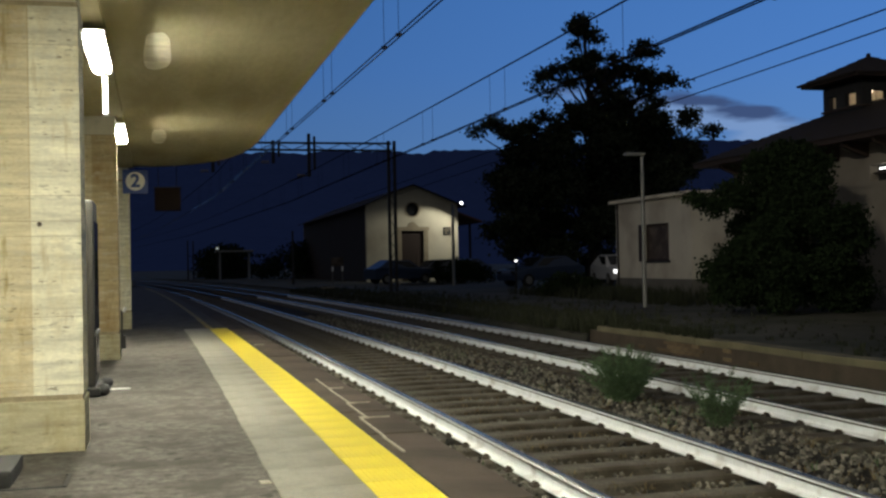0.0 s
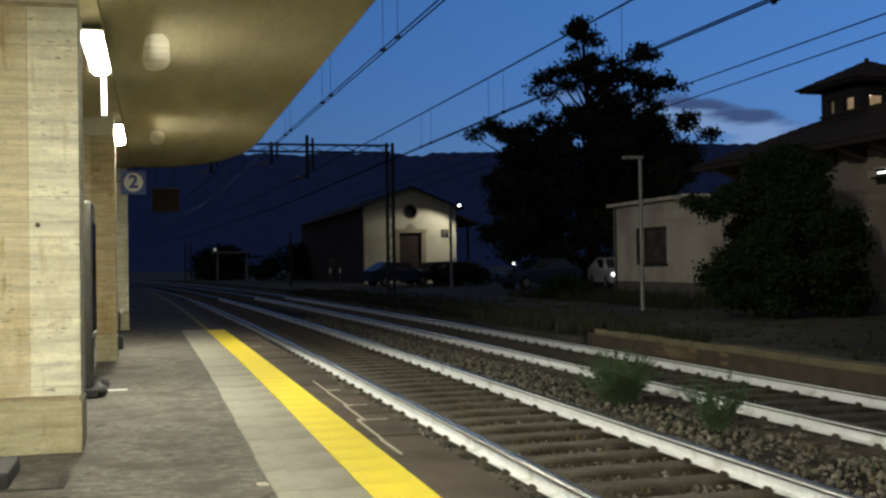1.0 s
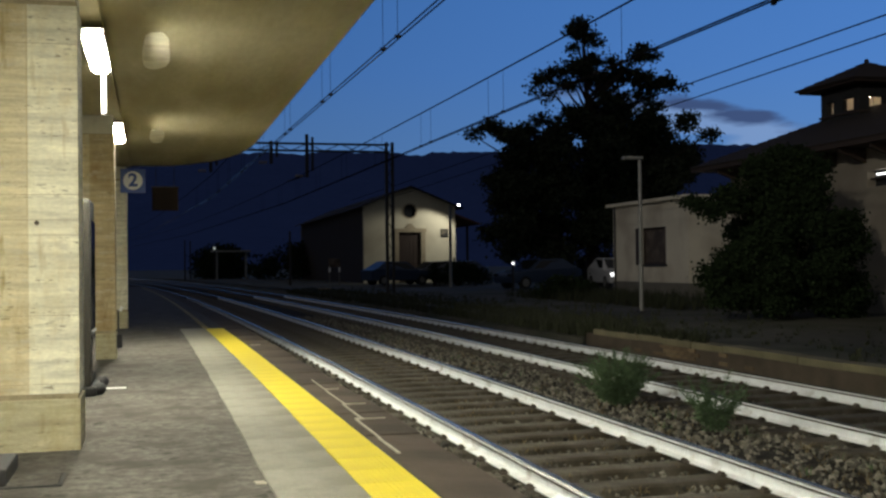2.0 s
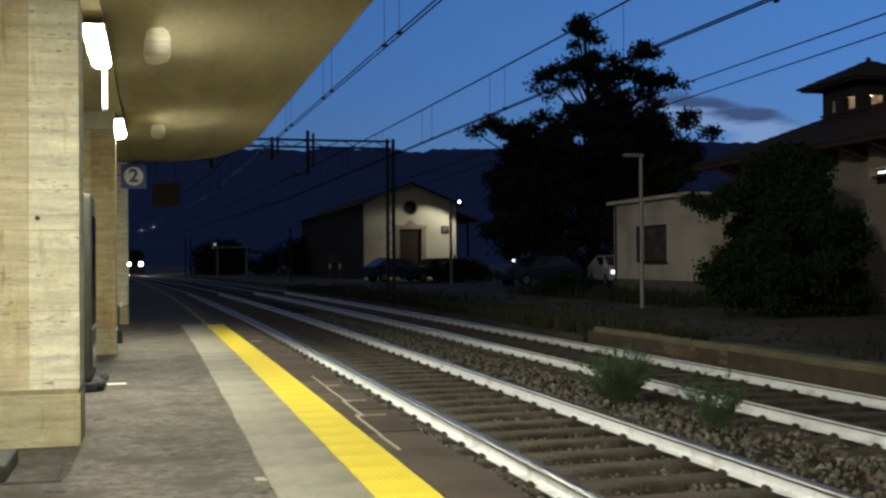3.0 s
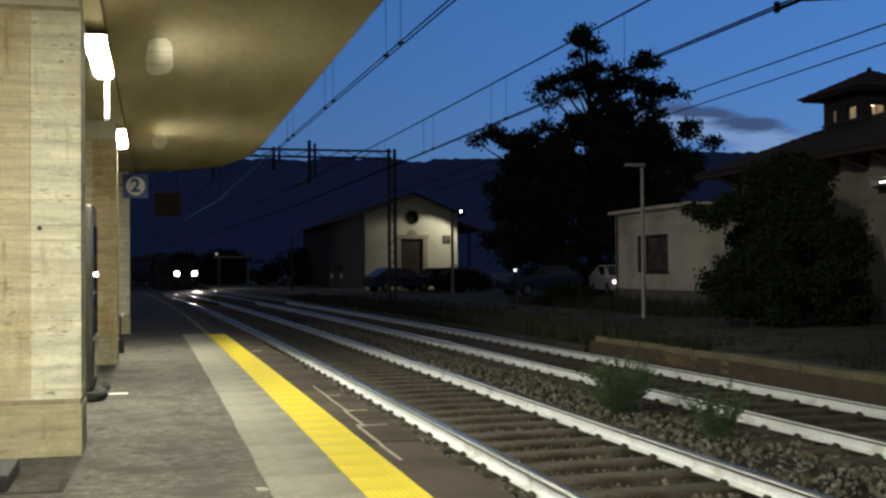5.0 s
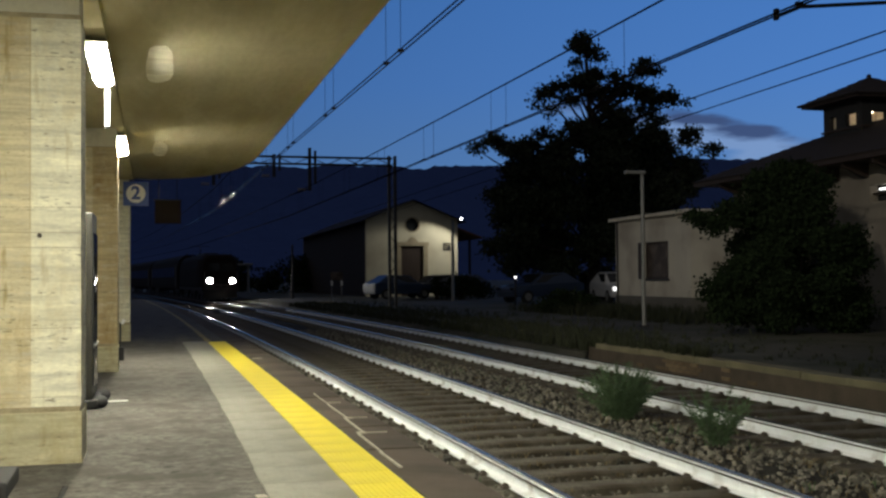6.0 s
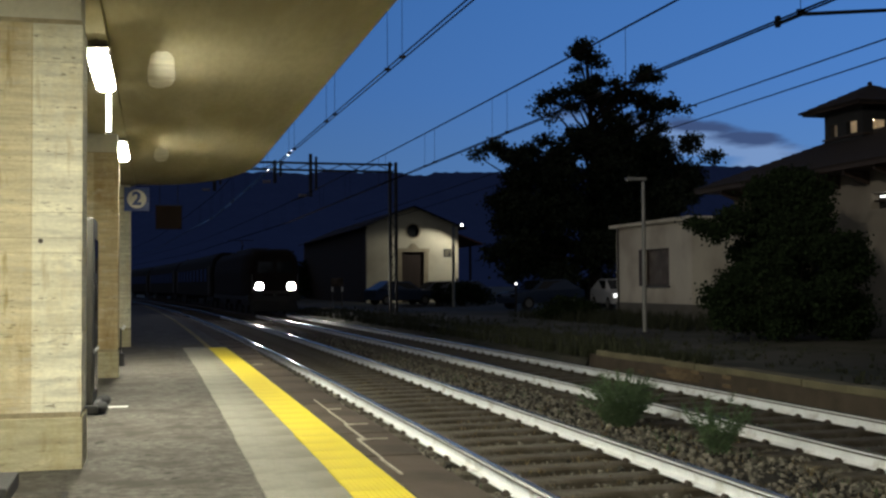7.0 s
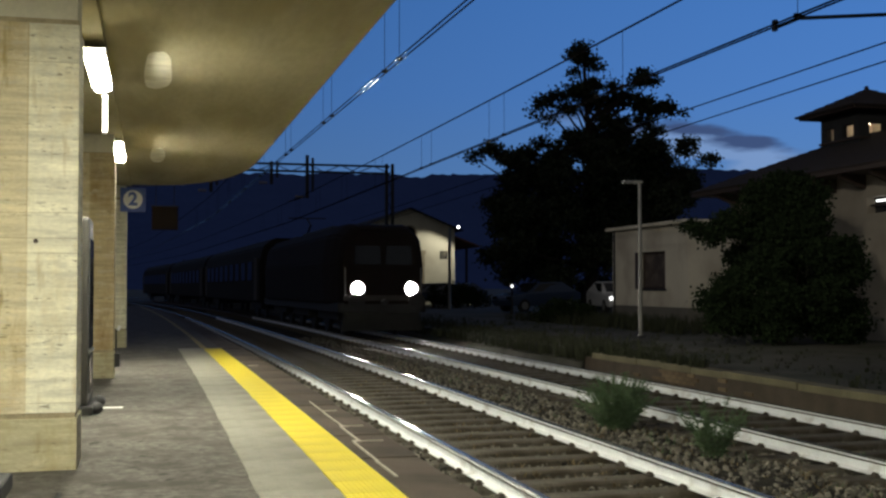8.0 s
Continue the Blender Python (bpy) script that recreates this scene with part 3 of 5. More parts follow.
def hanging_tube():
    h = thing("hanging_tube", -0.42, 10.75, 2.62, "short lit vertical tube hanging below the batten", "lamp")
    part("tube", rodded((0, 0, 0.02), (0, 0, 0.36), 0.022, n=12), M_SMALL, h, "glowing tube")
    part("cap", rodded((0, 0, 0.36), (0, 0, 0.41), 0.026, n=12), M_DARK, h)
    part("cord", rodded((0, 0, 0.41), (0, 0, 0.62), 0.006, n=6), M_DARK, h)
    part("cap", rodded((0, 0, 0.0), (0, 0, 0.02), 0.026, n=12), M_DARK, h)


hanging_tube()


def number_sign():
    s = thing("platform_sign", -0.355, 23.02, 2.70, "blue platform sign with white disc and blue 2", "sign")
    part("panel", boxed(-0.245, 0.245, -0.012, 0.012, 0, 0.485, bevel=0.006), M_BLUE, s)
    bm = rodded((0, -0.013, 0.245), (0, -0.019, 0.245), 0.185, n=40)
    part("disc", bm, M_SIGNW, s, "white disc")
    cu = bpy.data.curves.new("numeral", "FONT")
    cu.body, cu.size, cu.align_x, cu.align_y, cu.extrude, cu.offset = "2", 0.36, "CENTER", "CENTER", 0.002, 0.012
    tmp = bpy.data.objects.new("tmp", cu)
    scene.collection.objects.link(tmp)
    me = bpy.data.meshes.new_from_object(tmp.evaluated_get(bpy.context.evaluated_depsgraph_get()))
    bpy.data.objects.remove(tmp)
    me.materials.clear()
    me.materials.append(M_BLUE)
    o = new("numeral", me)
    o.parent = s
    o.matrix_basis = pose(0, -0.0215, 0.245, 90, 0, 0)
    part("bracket", boxed(-0.25, -0.10, 0.012, 0.09, 0.2, 0.24), M_DARK, s)


number_sign()


def side_panel():
    p = thing("information_panel", 0.27, 23.3, 2.36, "unlit dark brown panel hanging under the canopy end", "sign")
    part("panel", boxed(-0.26, 0.26, -0.03, 0.03, 0, 0.47, bevel=0.008), M_LOCO, p)
    part("frame", boxed(-0.275, 0.275, -0.02, 0.02, 0.465, 0.49, bevel=0.005), M_DARK, p)
    for x in (-0.18, 0.18):
        part("hanger", rodded((x, 0, 0.485), (x, 0, 0.935), 0.008, n=6), M_DARK, p)


side_panel()


def display_case():
    d = thing("display_case", -0.615, 11.35, 0, "dark grey glazed display case on round feet", "display case")
    part("body", boxed(-0.07, 0.055, -0.40, 0.40, 0.09, 1.86, bevel=0.03), M_CASE, d)
    part("pane", boxed(0.056, 0.064, -0.33, 0.33, 0.62, 1.66, bevel=0.003), M_GLASS, d, "glossy dark glass pane")
    part("pane", boxed(0.056, 0.064, -0.33, 0.33, 0.20, 0.56, bevel=0.003), M_GLASS, d, "glossy dark glass pane")
    part("rail", boxed(0.055, 0.072, -0.36, 0.36, 0.575, 0.605, bevel=0.004), M_POST, d)
    part("base", boxed(-0.11, 0.10, -0.42, 0.42, 0, 0.09, bevel=0.02), M_DARK, d)
    for yy in (-0.30, 0.36):
        bm = bmesh.new()
        bmesh.ops.create_uvsphere(bm, u_segments=14, v_segments=10, radius=0.07, matrix=Matrix.LocRotScale((0.12, yy, 0.06), None, (1, 1.1, 0.85)))
        part("foot", bm, M_DARK, d, smooth=True)


display_case()


def bench_end():
    b = thing("bench", -1.00, 4.78, 0, "dark concrete bench end on the platform", "bench")
    part("seat", boxed(-0.9, 0.45, -0.20, 0.22, 0.36, 0.43, bevel=0.015), M_RUBBER, b)
    for xx in (-0.7, 0.3):
        part("leg", boxed(xx - 0.06, xx + 0.06, -0.16, 0.16, 0, 0.36, bevel=0.01), M_HEAD, b)


bench_end()


# ---------------------------------------------------------------- tracks
def rail_outline():
    """Flat-bottom rail, its foot bedded to 0, its head at 0.132."""
    return [(-0.072, 0), (0.072, 0), (0.072, 0.008), (0.018, 0.020), (0.009, 0.034), (0.009, 0.087), (0.035, 0.099), (0.0355, 0.109), (0.036, 0.123), (0.028, 0.132),
            (-0.028, 0.132), (-0.036, 0.123), (-0.0355, 0.109), (-0.035, 0.099), (-0.009, 0.087), (-0.009, 0.034), (-0.018, 0.020), (-0.072, 0.008)]


def make_tracks():
    for axis, dz, lab in ((AXES[0], 0.0, "near"), (AXES[1], 0.012, "far")):
        t = thing("railway_track", 0, 0, 0, "straight then curving railway track with white-painted rails", "railway track", "tracks")
        for side in (-0.7525, 0.7525):
            # Past 56 m a dark rust colour stands in for the light falling off.
            for y0, y1, paint, lab in ((-18, 56, M_WHITE, "white-painted steel rail with polished head"), (56.006, 340, M_RAILDARK, "far rail in dark rust colour for the fading light, polished head")):
                bm = bmesh.new()
                sweep(bm, [(axis + side + x, FOOT + dz + z) for x, z in rail_outline()], y0, y1)
                o = part("rail", bm, paint, t, lab)
                o.data.materials.append(M_STEEL)
                o.data.materials.append(M_RAILDARK)
                for p in o.data.polygons:
                    if p.center.z > FOOT + dz + 0.125:
                        p.material_index = 1
                    # The dark band below the head is painted in for its shadow.
                    elif FOOT + dz + 0.087 < p.center.z < FOOT + dz + 0.1095:
                        p.material_index = 2
        # sleepers, each with its clips
        bm = prism(bmesh.new(), [(-0.13, 0.0), (0.13, 0.0), (0.15, -0.16), (-0.15, -0.16)], -1.2, 1.2, pose(0, 0, 0, 0, 0, 90))
        es = [e for e in bm.edges if e.verts[0].co.z > -0.01 and e.verts[1].co.z > -0.01]
        bmesh.ops.bevel(bm, geom=es, offset=0.018, segments=1, affect="EDGES")
        me = finish("sleeper", bm, M_SLEEP)
        bm = boxed(-0.03, 0.03, -0.045, 0.045, 0.003, 0.018)
        rod(bm, (0, -0.026, 0.020), (0, 0.026, 0.020), 0.021, n=8)
        me_c = finish("clip", bm, M_RUST)
        y, i = -9.90, 0
        while y < 75:
            o = new("sleeper", me)
            o.parent = t
            o.matrix_basis = pose(axis + cx(y), y, FOOT + dz - 0.004, 0, 0, heading(y) + 0.4 * math.sin(i * 3.3))
            for side in (-0.7525, 0.7525):
                for d in (-1, 1):
                    c = new("clip", me_c)
                    c.parent = o
                    c.matrix_basis = pose(side + d * 0.088, 0, 0)
            y += 0.6
            i += 1


make_tracks()


def make_stones():
    """Loose ballast: many small broken stones in one mesh."""
    rng = np.random.default_rng(4)
    base = np.array([(1, 0, 0), (-1, 0, 0), (0, 1, 0), (0, -1, 0), (0, 0, 1), (0, 0, -1)], float)
    tris = np.array([(0, 2, 4), (2, 1, 4), (1, 3, 4), (3, 0, 4), (2, 0, 5), (1, 2, 5), (3, 1, 5), (0, 3, 5)])
    spots = []
    for _ in range(34000):
        y = 3 + 32 * rng.random() ** 1.5
        x = rng.uniform(EDGE + 0.02, FAR_EDGE - 0.05)
        between = min(abs(x - AXES[0]), abs(x - AXES[1])) < 0.68
        if x < 2.5 and rng.random() < 0.6:
            continue
        on_sleeper = x > 2.5 and abs(((y - 2.70) / 0.6 + 0.5) % 1.0 - 0.5) * 0.6 < 0.13 and min(abs(x - AXES[0]), abs(x - AXES[1])) < 1.2
        near_rail = min(abs(abs(x - a) - 0.7525) for a in AXES) < 0.10
        if near_rail or (on_sleeper and rng.random() < 0.96) or (between and rng.random() < 0.45):
            continue
        spots.append((x, y))
    spots = np.array(spots)
    n = len(spots)
    size = rng.uniform(0.014, 0.036, n) * np.where(np.abs(spots[:, 0] - 5.05) < 0.85, 1.12, 1.0)
    size *= np.where(rng.random(n) < 0.06, 1.5, 1.0)
    q = rng.normal(size=(n, 3, 3))
    rot = np.linalg.qr(q)[0]
    shape = base[None] * rng.uniform(0.6, 1.2, (n, 6, 3)) * size[:, None, None]
    v = np.einsum("nij,nkj->nki", rot, shape)
    bend = np.where(spots[:, 1] > 8, -0.00044 * (spots[:, 1] - 8) ** 2, 0)
    zb = -0.462 + np.where(spots[:, 0] < 2.5, 0.085, 0) + 0.05 * np.exp(-((spots[:, 0] - 5.05) / 0.8) ** 2) + rng.uniform(0, 0.02, n)
    v += np.stack([spots[:, 0] + bend, spots[:, 1], zb], 1)[:, None]
    f = (tris[None] + 6 * np.arange(n)[:, None, None]).reshape(-1, 3)
    me = bpy.data.meshes.new("ballast_stones")
    me.from_pydata(v.reshape(-1, 3).tolist(), [], f.tolist())
    me.materials.append(M_STONE)
    tagged(new("ballast_stones", me), "loose brown broken ballast stones between the rails", "ballast", kind="stuff")


make_stones()


def blades(name, spots, material, label, category, kind="", width=0.006, n=6, lean=0.5):
    """Grass: bent three-sided blades at (x, y, z, height)."""
    rng = random.Random(len(spots) + 7)
    vs, fs = [], []
    for x, y, z, h in spots:
        for _ in range(n):
            a = rng.uniform(0, 6.283)
            r = rng.uniform(0, 0.05) * (1 + h)
            bx, by = x + r * math.cos(a), y + r * math.sin(a)
            hh = h * rng.uniform(0.5, 1.1)
            l = hh * lean * rng.uniform(0.1, 1.0)
            w = width * rng.uniform(0.7, 1.4)
            px, py = -math.sin(a) * w, math.cos(a) * w
            i = len(vs)
            vs += [(bx - px, by - py, z), (bx + px, by + py, z),
                   (bx + px * .8 + l * .35 * math.cos(a), by + py * .8 + l * .35 * math.sin(a), z + hh * .6), (bx - px * .8 + l * .35 * math.cos(a), by - py * .8 + l * .35 * math.sin(a), z + hh * .6),
                   (bx + l * math.cos(a), by + l * math.sin(a), z + hh)]
            fs += [(i, i + 1, i + 2, i + 3), (i + 3, i + 2, i + 4)]
    me = bpy.data.meshes.new(name)
    me.from_pydata(vs, [], fs)
    me.materials.append(material)
    return tagged(new(name, me), label, category, kind=kind)


def feather_weed(x, y, w, h, stems, seed):
    """A weed of arching stems, each set with fine leaflets."""
    rng = random.Random(seed)
    t = thing("weed", x, y, -0.45, "feathery green weed growing in the ballast", "weed")
    vs, fs = [], []
    bm = bmesh.new()
    for _ in range(stems):
        a, r = rng.uniform(0, 6.283), w * math.sqrt(rng.random())
        hh = h * rng.uniform(0.6, 1.1) * (1.08 - 0.35 * r / w)
        b0 = Vector((0.25 * r * math.cos(a), 0.25 * r * math.sin(a), 0))
        pts = []
        for k in range(6):
            u = k / 5
            pts.append(b0 + Vector((r * 0.8 * u ** 1.6 * math.cos(a), r * 0.8 * u ** 1.6 * math.sin(a), hh * (u - 0.12 * u * u))))
        for p, q in zip(pts, pts[1:]):
            rod(bm, p, q, 0.0035, 0.0025, 4)
        for _ in range(66):
            u = 0.15 + 0.78 * rng.random() ** 0.8
            k = min(4, int(u * 5))
            p = pts[k].lerp(pts[k + 1], u * 5 - k)
            d = Vector((rng.gauss(0, 1), rng.gauss(0, 1), rng.gauss(0.5, 0.6))).normalized() * rng.uniform(0.04, 0.13) * (1.25 - u * 0.6)
            n = d.cross(Vector((rng.gauss(0, 1), rng.gauss(0, 1), 1))).normalized() * 0.0035
            i = len(vs)
            vs += [p - n, p + n, p + d * 0.6 + n, p + d * 0.6 - n, p + d]
            fs += [(i, i + 1, i + 2, i + 3), (i + 3, i + 2, i + 4)]
    part("stalk", bm, M_WEED, t)
    me = bpy.data.meshes.new("foliage")
    me.from_pydata([tuple(v) for v in vs], [], fs)
    me.materials.append(M_WEED)
    o = new("foliage", me)
    o.parent = t


def make_weeds():
    rng = random.Random(3)
    feather_weed(5.08, 11.7, 0.50, 0.80, 90, 21)
    feather_weed(5.12, 9.55, 0.34, 0.74, 26, 22)
    sp = []
    for _ in range(1500):
        y = rng.uniform(8, 60)
        x = rng.uniform(8.65, 9.6 + 4 * rng.random()) + cx(y)
        sp.append((x, y, -0.11, rng.uniform(0.04, 0.13) * (1 if y < 21 else 1.6)))
    for _ in range(2600):
        y = 20.5 + 40 * rng.random() ** 1.4
        sp.append((rng.uniform(8.2, 10.2) + cx(y), y, -0.25, rng.uniform(0.15, 0.36)))
    for _ in range(900):
        y = rng.uniform(27, 42)
        sp.append((rng.uniform(13.5, 16.7), y, -0.11, rng.uniform(0.2, 0.55)))
    for _ in range(260):
        sp.append((rng.uniform(8.36, 8.6), rng.uniform(16, 22), -0.10, rng.uniform(0.08, 0.25)))
    blades("grass", sp, M_GRASS, "dry unlit grass along the far platform", "grass", kind="stuff", n=7, width=0.009)
    sp = []
    for _ in range(900):
        y = 5.5 + 22 * rng.random() ** 1.6
        sp.append((5.05 + rng.gauss(0, 0.42) + cx(y), y, -0.44, rng.uniform(0.03, 0.10)))
    for _ in range(260):
        y = 5.5 + 20 * rng.random() ** 1.6
        sp.append((rng.uniform(1.92, 2.45) + cx(y), y, -0.42, rng.uniform(0.02, 0.07)))
    for _ in range(420):
        y = 5.5 + 18 * rng.random() ** 1.6
        sp.append((AXES[0] + rng.uniform(-0.62, 0.62) + cx(y), y, -0.43, rng.uniform(0.02, 0.06)))
    blades("dry_litter", sp, M_STRAW, "dry brown plant litter lying in the ballast", "litter", kind="stuff", n=4, width=0.006, lean=1.6)
    sp = []
    for _ in range(120):
        y = rng.uniform(5, 26)
        sp.append((rng.choice((4.9, 5.2, 5.35, 6.6, 2.25)) + rng.uniform(-.2, .2) + cx(y), y, -0.45, rng.uniform(0.05, 0.16)))
    blades("track_weeds", sp, M_WEED, "small weeds scattered in the ballast", "weed", kind="stuff", n=6, width=0.005)


make_weeds()


# ---------------------------------------------------------------- far platform
def make_far_platform():
    bm = bmesh.new()
    sweep(bm, [(FAR_EDGE + 0.02, -0.86), (8.66, -0.86), (8.66, -0.18), (FAR_EDGE + 0.02, -0.18)], -18, 20.6)
    w = tagged(part("far_platform_wall", bm, M_WALL), "dark masonry wall of the far platform", "wall", kind="structure")
    me = finish("edge_stone", boxed(-0.15, 0.15, -0.494, 0.494, -0.10, 0, bevel=0.012), M_FAREDGE)
    y, i = -6.3, 0
    while y < 20.4:
        o = new("edge_stone", me)
        o.parent = w
        o.matrix_basis = pose(FAR_EDGE + 0.15 + cx(y) + 0.008 * math.sin(i * 2.7), y, -0.085 + 0.008 * math.sin(i * 1.9), 0.3 * math.sin(i), 0, heading(y))
        y += 1.0
        i += 1
    me = finish("brick", boxed(-0.012, 0.02, -0.120, 0.120, -0.029, 0.029, bevel=0.004), M_BRICK)
    rng = random.Random(9)
    for row in range(4):
        y = 14.2 + 0.125 * (row % 2)
        while y < 18.6:
            if rng.random() < (0.9 if 16.0 < y < 17.3 and row < 3 else 0.08):
                o = new("brick", me)
                o.parent = w
                o.matrix_basis = pose(FAR_EDGE + 0.012 + cx(y), y, -0.225 - 0.066 * row, 0, 0, heading(y))
            y += 0.25


make_far_platform()


def lamp_post():
    p = thing("lamp_post", 11.77, 25.5, -0.05, "slim unlit grey lamp post with flat arm", "lamp post")
    part("pole", rodded((0, 0, 0), (0, 0, 3.86), 0.055, 0.042, 12), M_POST, p)
    part("head", boxed(-0.46, 0.06, -0.09, 0.09, 3.80, 3.88, bevel=0.02), M_POST, p)
    part("base", boxed(-0.10, 0.10, -0.10, 0.10, 0, 0.04, bevel=0.01), M_DARK, p)


lamp_post()


# Mast added to carry that spot; it stands outside the view.
def floodlight_mast():
    x, y, z = MAST
    m = thing("floodlight_mast", x - 0.5, y - 0.4, -0.85, "added floodlight mast out of view, lighting the hut and station front", "floodlight mast")
    z = z + 0.85
    part("pole", rodded((0, 0, 0), (0, 0, z + 0.4), 0.16, 0.08, 12), M_POST, m)
    part("arm", rodded((-0.5, 0, z + 0.3), (0.5, 0, z + 0.3), 0.05), M_POST, m)
    part("lamp_head", boxed(-0.25, 0.12, -0.3, 0.3, z - 0.2, z + 0.25, bevel=0.04), M_POST, m)
    part("lens", boxed(0.122, 0.14, -0.25, 0.25, z - 0.15, z + 0.2), M_FLOOD, m, "glowing lens")


floodlight_mast()


# ---------------------------------------------------------------- buildings
def hut():
    h = thing("hut", 16.8, 32.75, 0, "low grey plastered platform hut with flat roof", "hut")
    W, L, H = 3.0, 6.05, 3.25
    y0, y1, z0, z1 = 1.65, 3.55, 1.12, 2.40
    bm = bmesh.new()
    rings = [[bm.verts.new((x, y, z)) for y, z in ring] for x in (0, 0.2) for ring in (((0, 0.5), (L, 0.5), (L, H), (0, H)), ((y0, z0), (y1, z0), (y1, z1), (y0, z1)))]
    for k in range(4):
        n = (k + 1) % 4
        for a, b in ((0, 1), (1, 3), (3, 2), (2, 0)):
            bm.faces.new((rings[a][k], rings[a][n], rings[b][n], rings[b][k]))
    bmesh.ops.recalc_face_normals(bm, faces=bm.faces[:])
    part("west_wall", bm, M_HUT, h)
    part("south_wall", boxed(0.2, W, 0, 0.2, 0.5, H), M_HUT, h)
    part("north_wall", boxed(0.2, W, L - 0.2, L, 0.5, H), M_HUT, h)
    part("east_wall", boxed(W - 0.2, W, 0.2, L - 0.2, 0.5, H), M_HUT, h)
    part("plinth", boxed(-0.03, W + 0.03, -0.03, L + 0.03, -0.1, 0.5, bevel=0.01), M_PLINTH, h)
    part("roof", boxed(-0.22, W + 0.2, -0.20, L + 0.2, H, H + 0.12, bevel=0.015), M_HUT, h, "pale concrete roof slab")
    wn = part("window", boxed(0.10, 0.12, y0, y1, z0, z1), M_PANEL, h, "boarded brown window")
    bm = bmesh.new()
    for a in ((y0, y1, z0, z0 + .07), (y0, y1, z1 - .07, z1), (y0, y0 + .07, z0, z1), (y1 - .07, y1, z0, z1)):
        box(bm, 0.06, 0.135, a[0], a[1], a[2], a[3])
    part("frame", bm, M_DOOR, wn)
    part("sill", boxed(-0.06, 0.2, y0 - .08, y1 + .08, z0 - .07, z0), M_DARK, wn)
    part("shutter", boxed(-0.05, -0.004, y1 + 0.02, y1 + 0.42, z0 - .02, z1, bevel=0.008), M_DOOR, wn)
    part("downpipe", rodded((-0.05, L - 0.25, 0.1), (-0.05, L - 0.25, H), 0.035), M_DARK, h)


hut()


def tiled_slope(bm, a, b, c, d, rows):
    """A roof plane a-b (eave) to d-c (top) in overlapping courses."""
    a, b, c, d = map(Vector, (a, b, c, d))
    nrm = (b - a).cross(d - a).normalized()
    last = None
    for i in range(rows):
        u, v = i / rows, (i + 1) / rows
        low = [bm.verts.new(a.lerp(d, u) + nrm * 0.04), bm.verts.new(b.lerp(c, u) + nrm * 0.04)]
        top = [bm.verts.new(a.lerp(d, v) + nrm * 0.02), bm.verts.new(b.lerp(c, v) + nrm * 0.02)]
        under = last or [bm.verts.new(a - nrm * 0.02), bm.verts.new(b - nrm * 0.02)]
        if not last:
            first = under
        bm.faces.new((under[0], under[1], low[1], low[0]))
        bm.faces.new((low[0], low[1], top[1], top[0]))
        last = top
    bm.faces.new((first[1], first[0], last[0], last[1]))


def walled(bm, span, top, base, holes, along, thick, at):
    """One wall from span[0] to span[1] along x or y, with (from, to, sill, head) openings cut through it."""
    us = sorted({span[0], span[1], *(h[0] for h in holes), *(h[1] for h in holes)})
    zs = sorted({base, top, *(h[2] for h in holes), *(h[3] for h in holes)})
    made = {}

    def corner(i, k, side):
        if (i, k, side) not in made:
            d = at + thick * side
            made[i, k, side] = bm.verts.new((us[i], d, zs[k]) if along == "x" else (d, us[i], zs[k]))
        return made[i, k, side]

    def solid(i, k):
        if not (0 <= i < len(us) - 1 and 0 <= k < len(zs) - 1):
            return False
        u, z = (us[i] + us[i + 1]) / 2, (zs[k] + zs[k + 1]) / 2
        return not any(a < u < b and c < z < d for a, b, c, d in holes)
    for i in range(len(us) - 1):
        for k in range(len(zs) - 1):
            if not solid(i, k):
                continue
            for side in (0, 1):
                bm.faces.new([corner(i + a, k + b, side) for a, b in ((0, 0), (1, 0), (1, 1), (0, 1))])
            for di, dk, a, b in ((-1, 0, (0, 0), (0, 1)), (1, 0, (1, 0), (1, 1)), (0, -1, (0, 0), (1, 0)), (0, 1, (0, 1), (1, 1))):
                if not solid(i + di, k + dk):
                    bm.faces.new([corner(i + a[0], k + a[1], 0), corner(i + b[0], k + b[1], 0), corner(i + b[0], k + b[1], 1), corner(i + a[0], k + a[1], 1)])
    bmesh.ops.recalc_face_normals(bm, faces=bm.faces[:])
    return bm


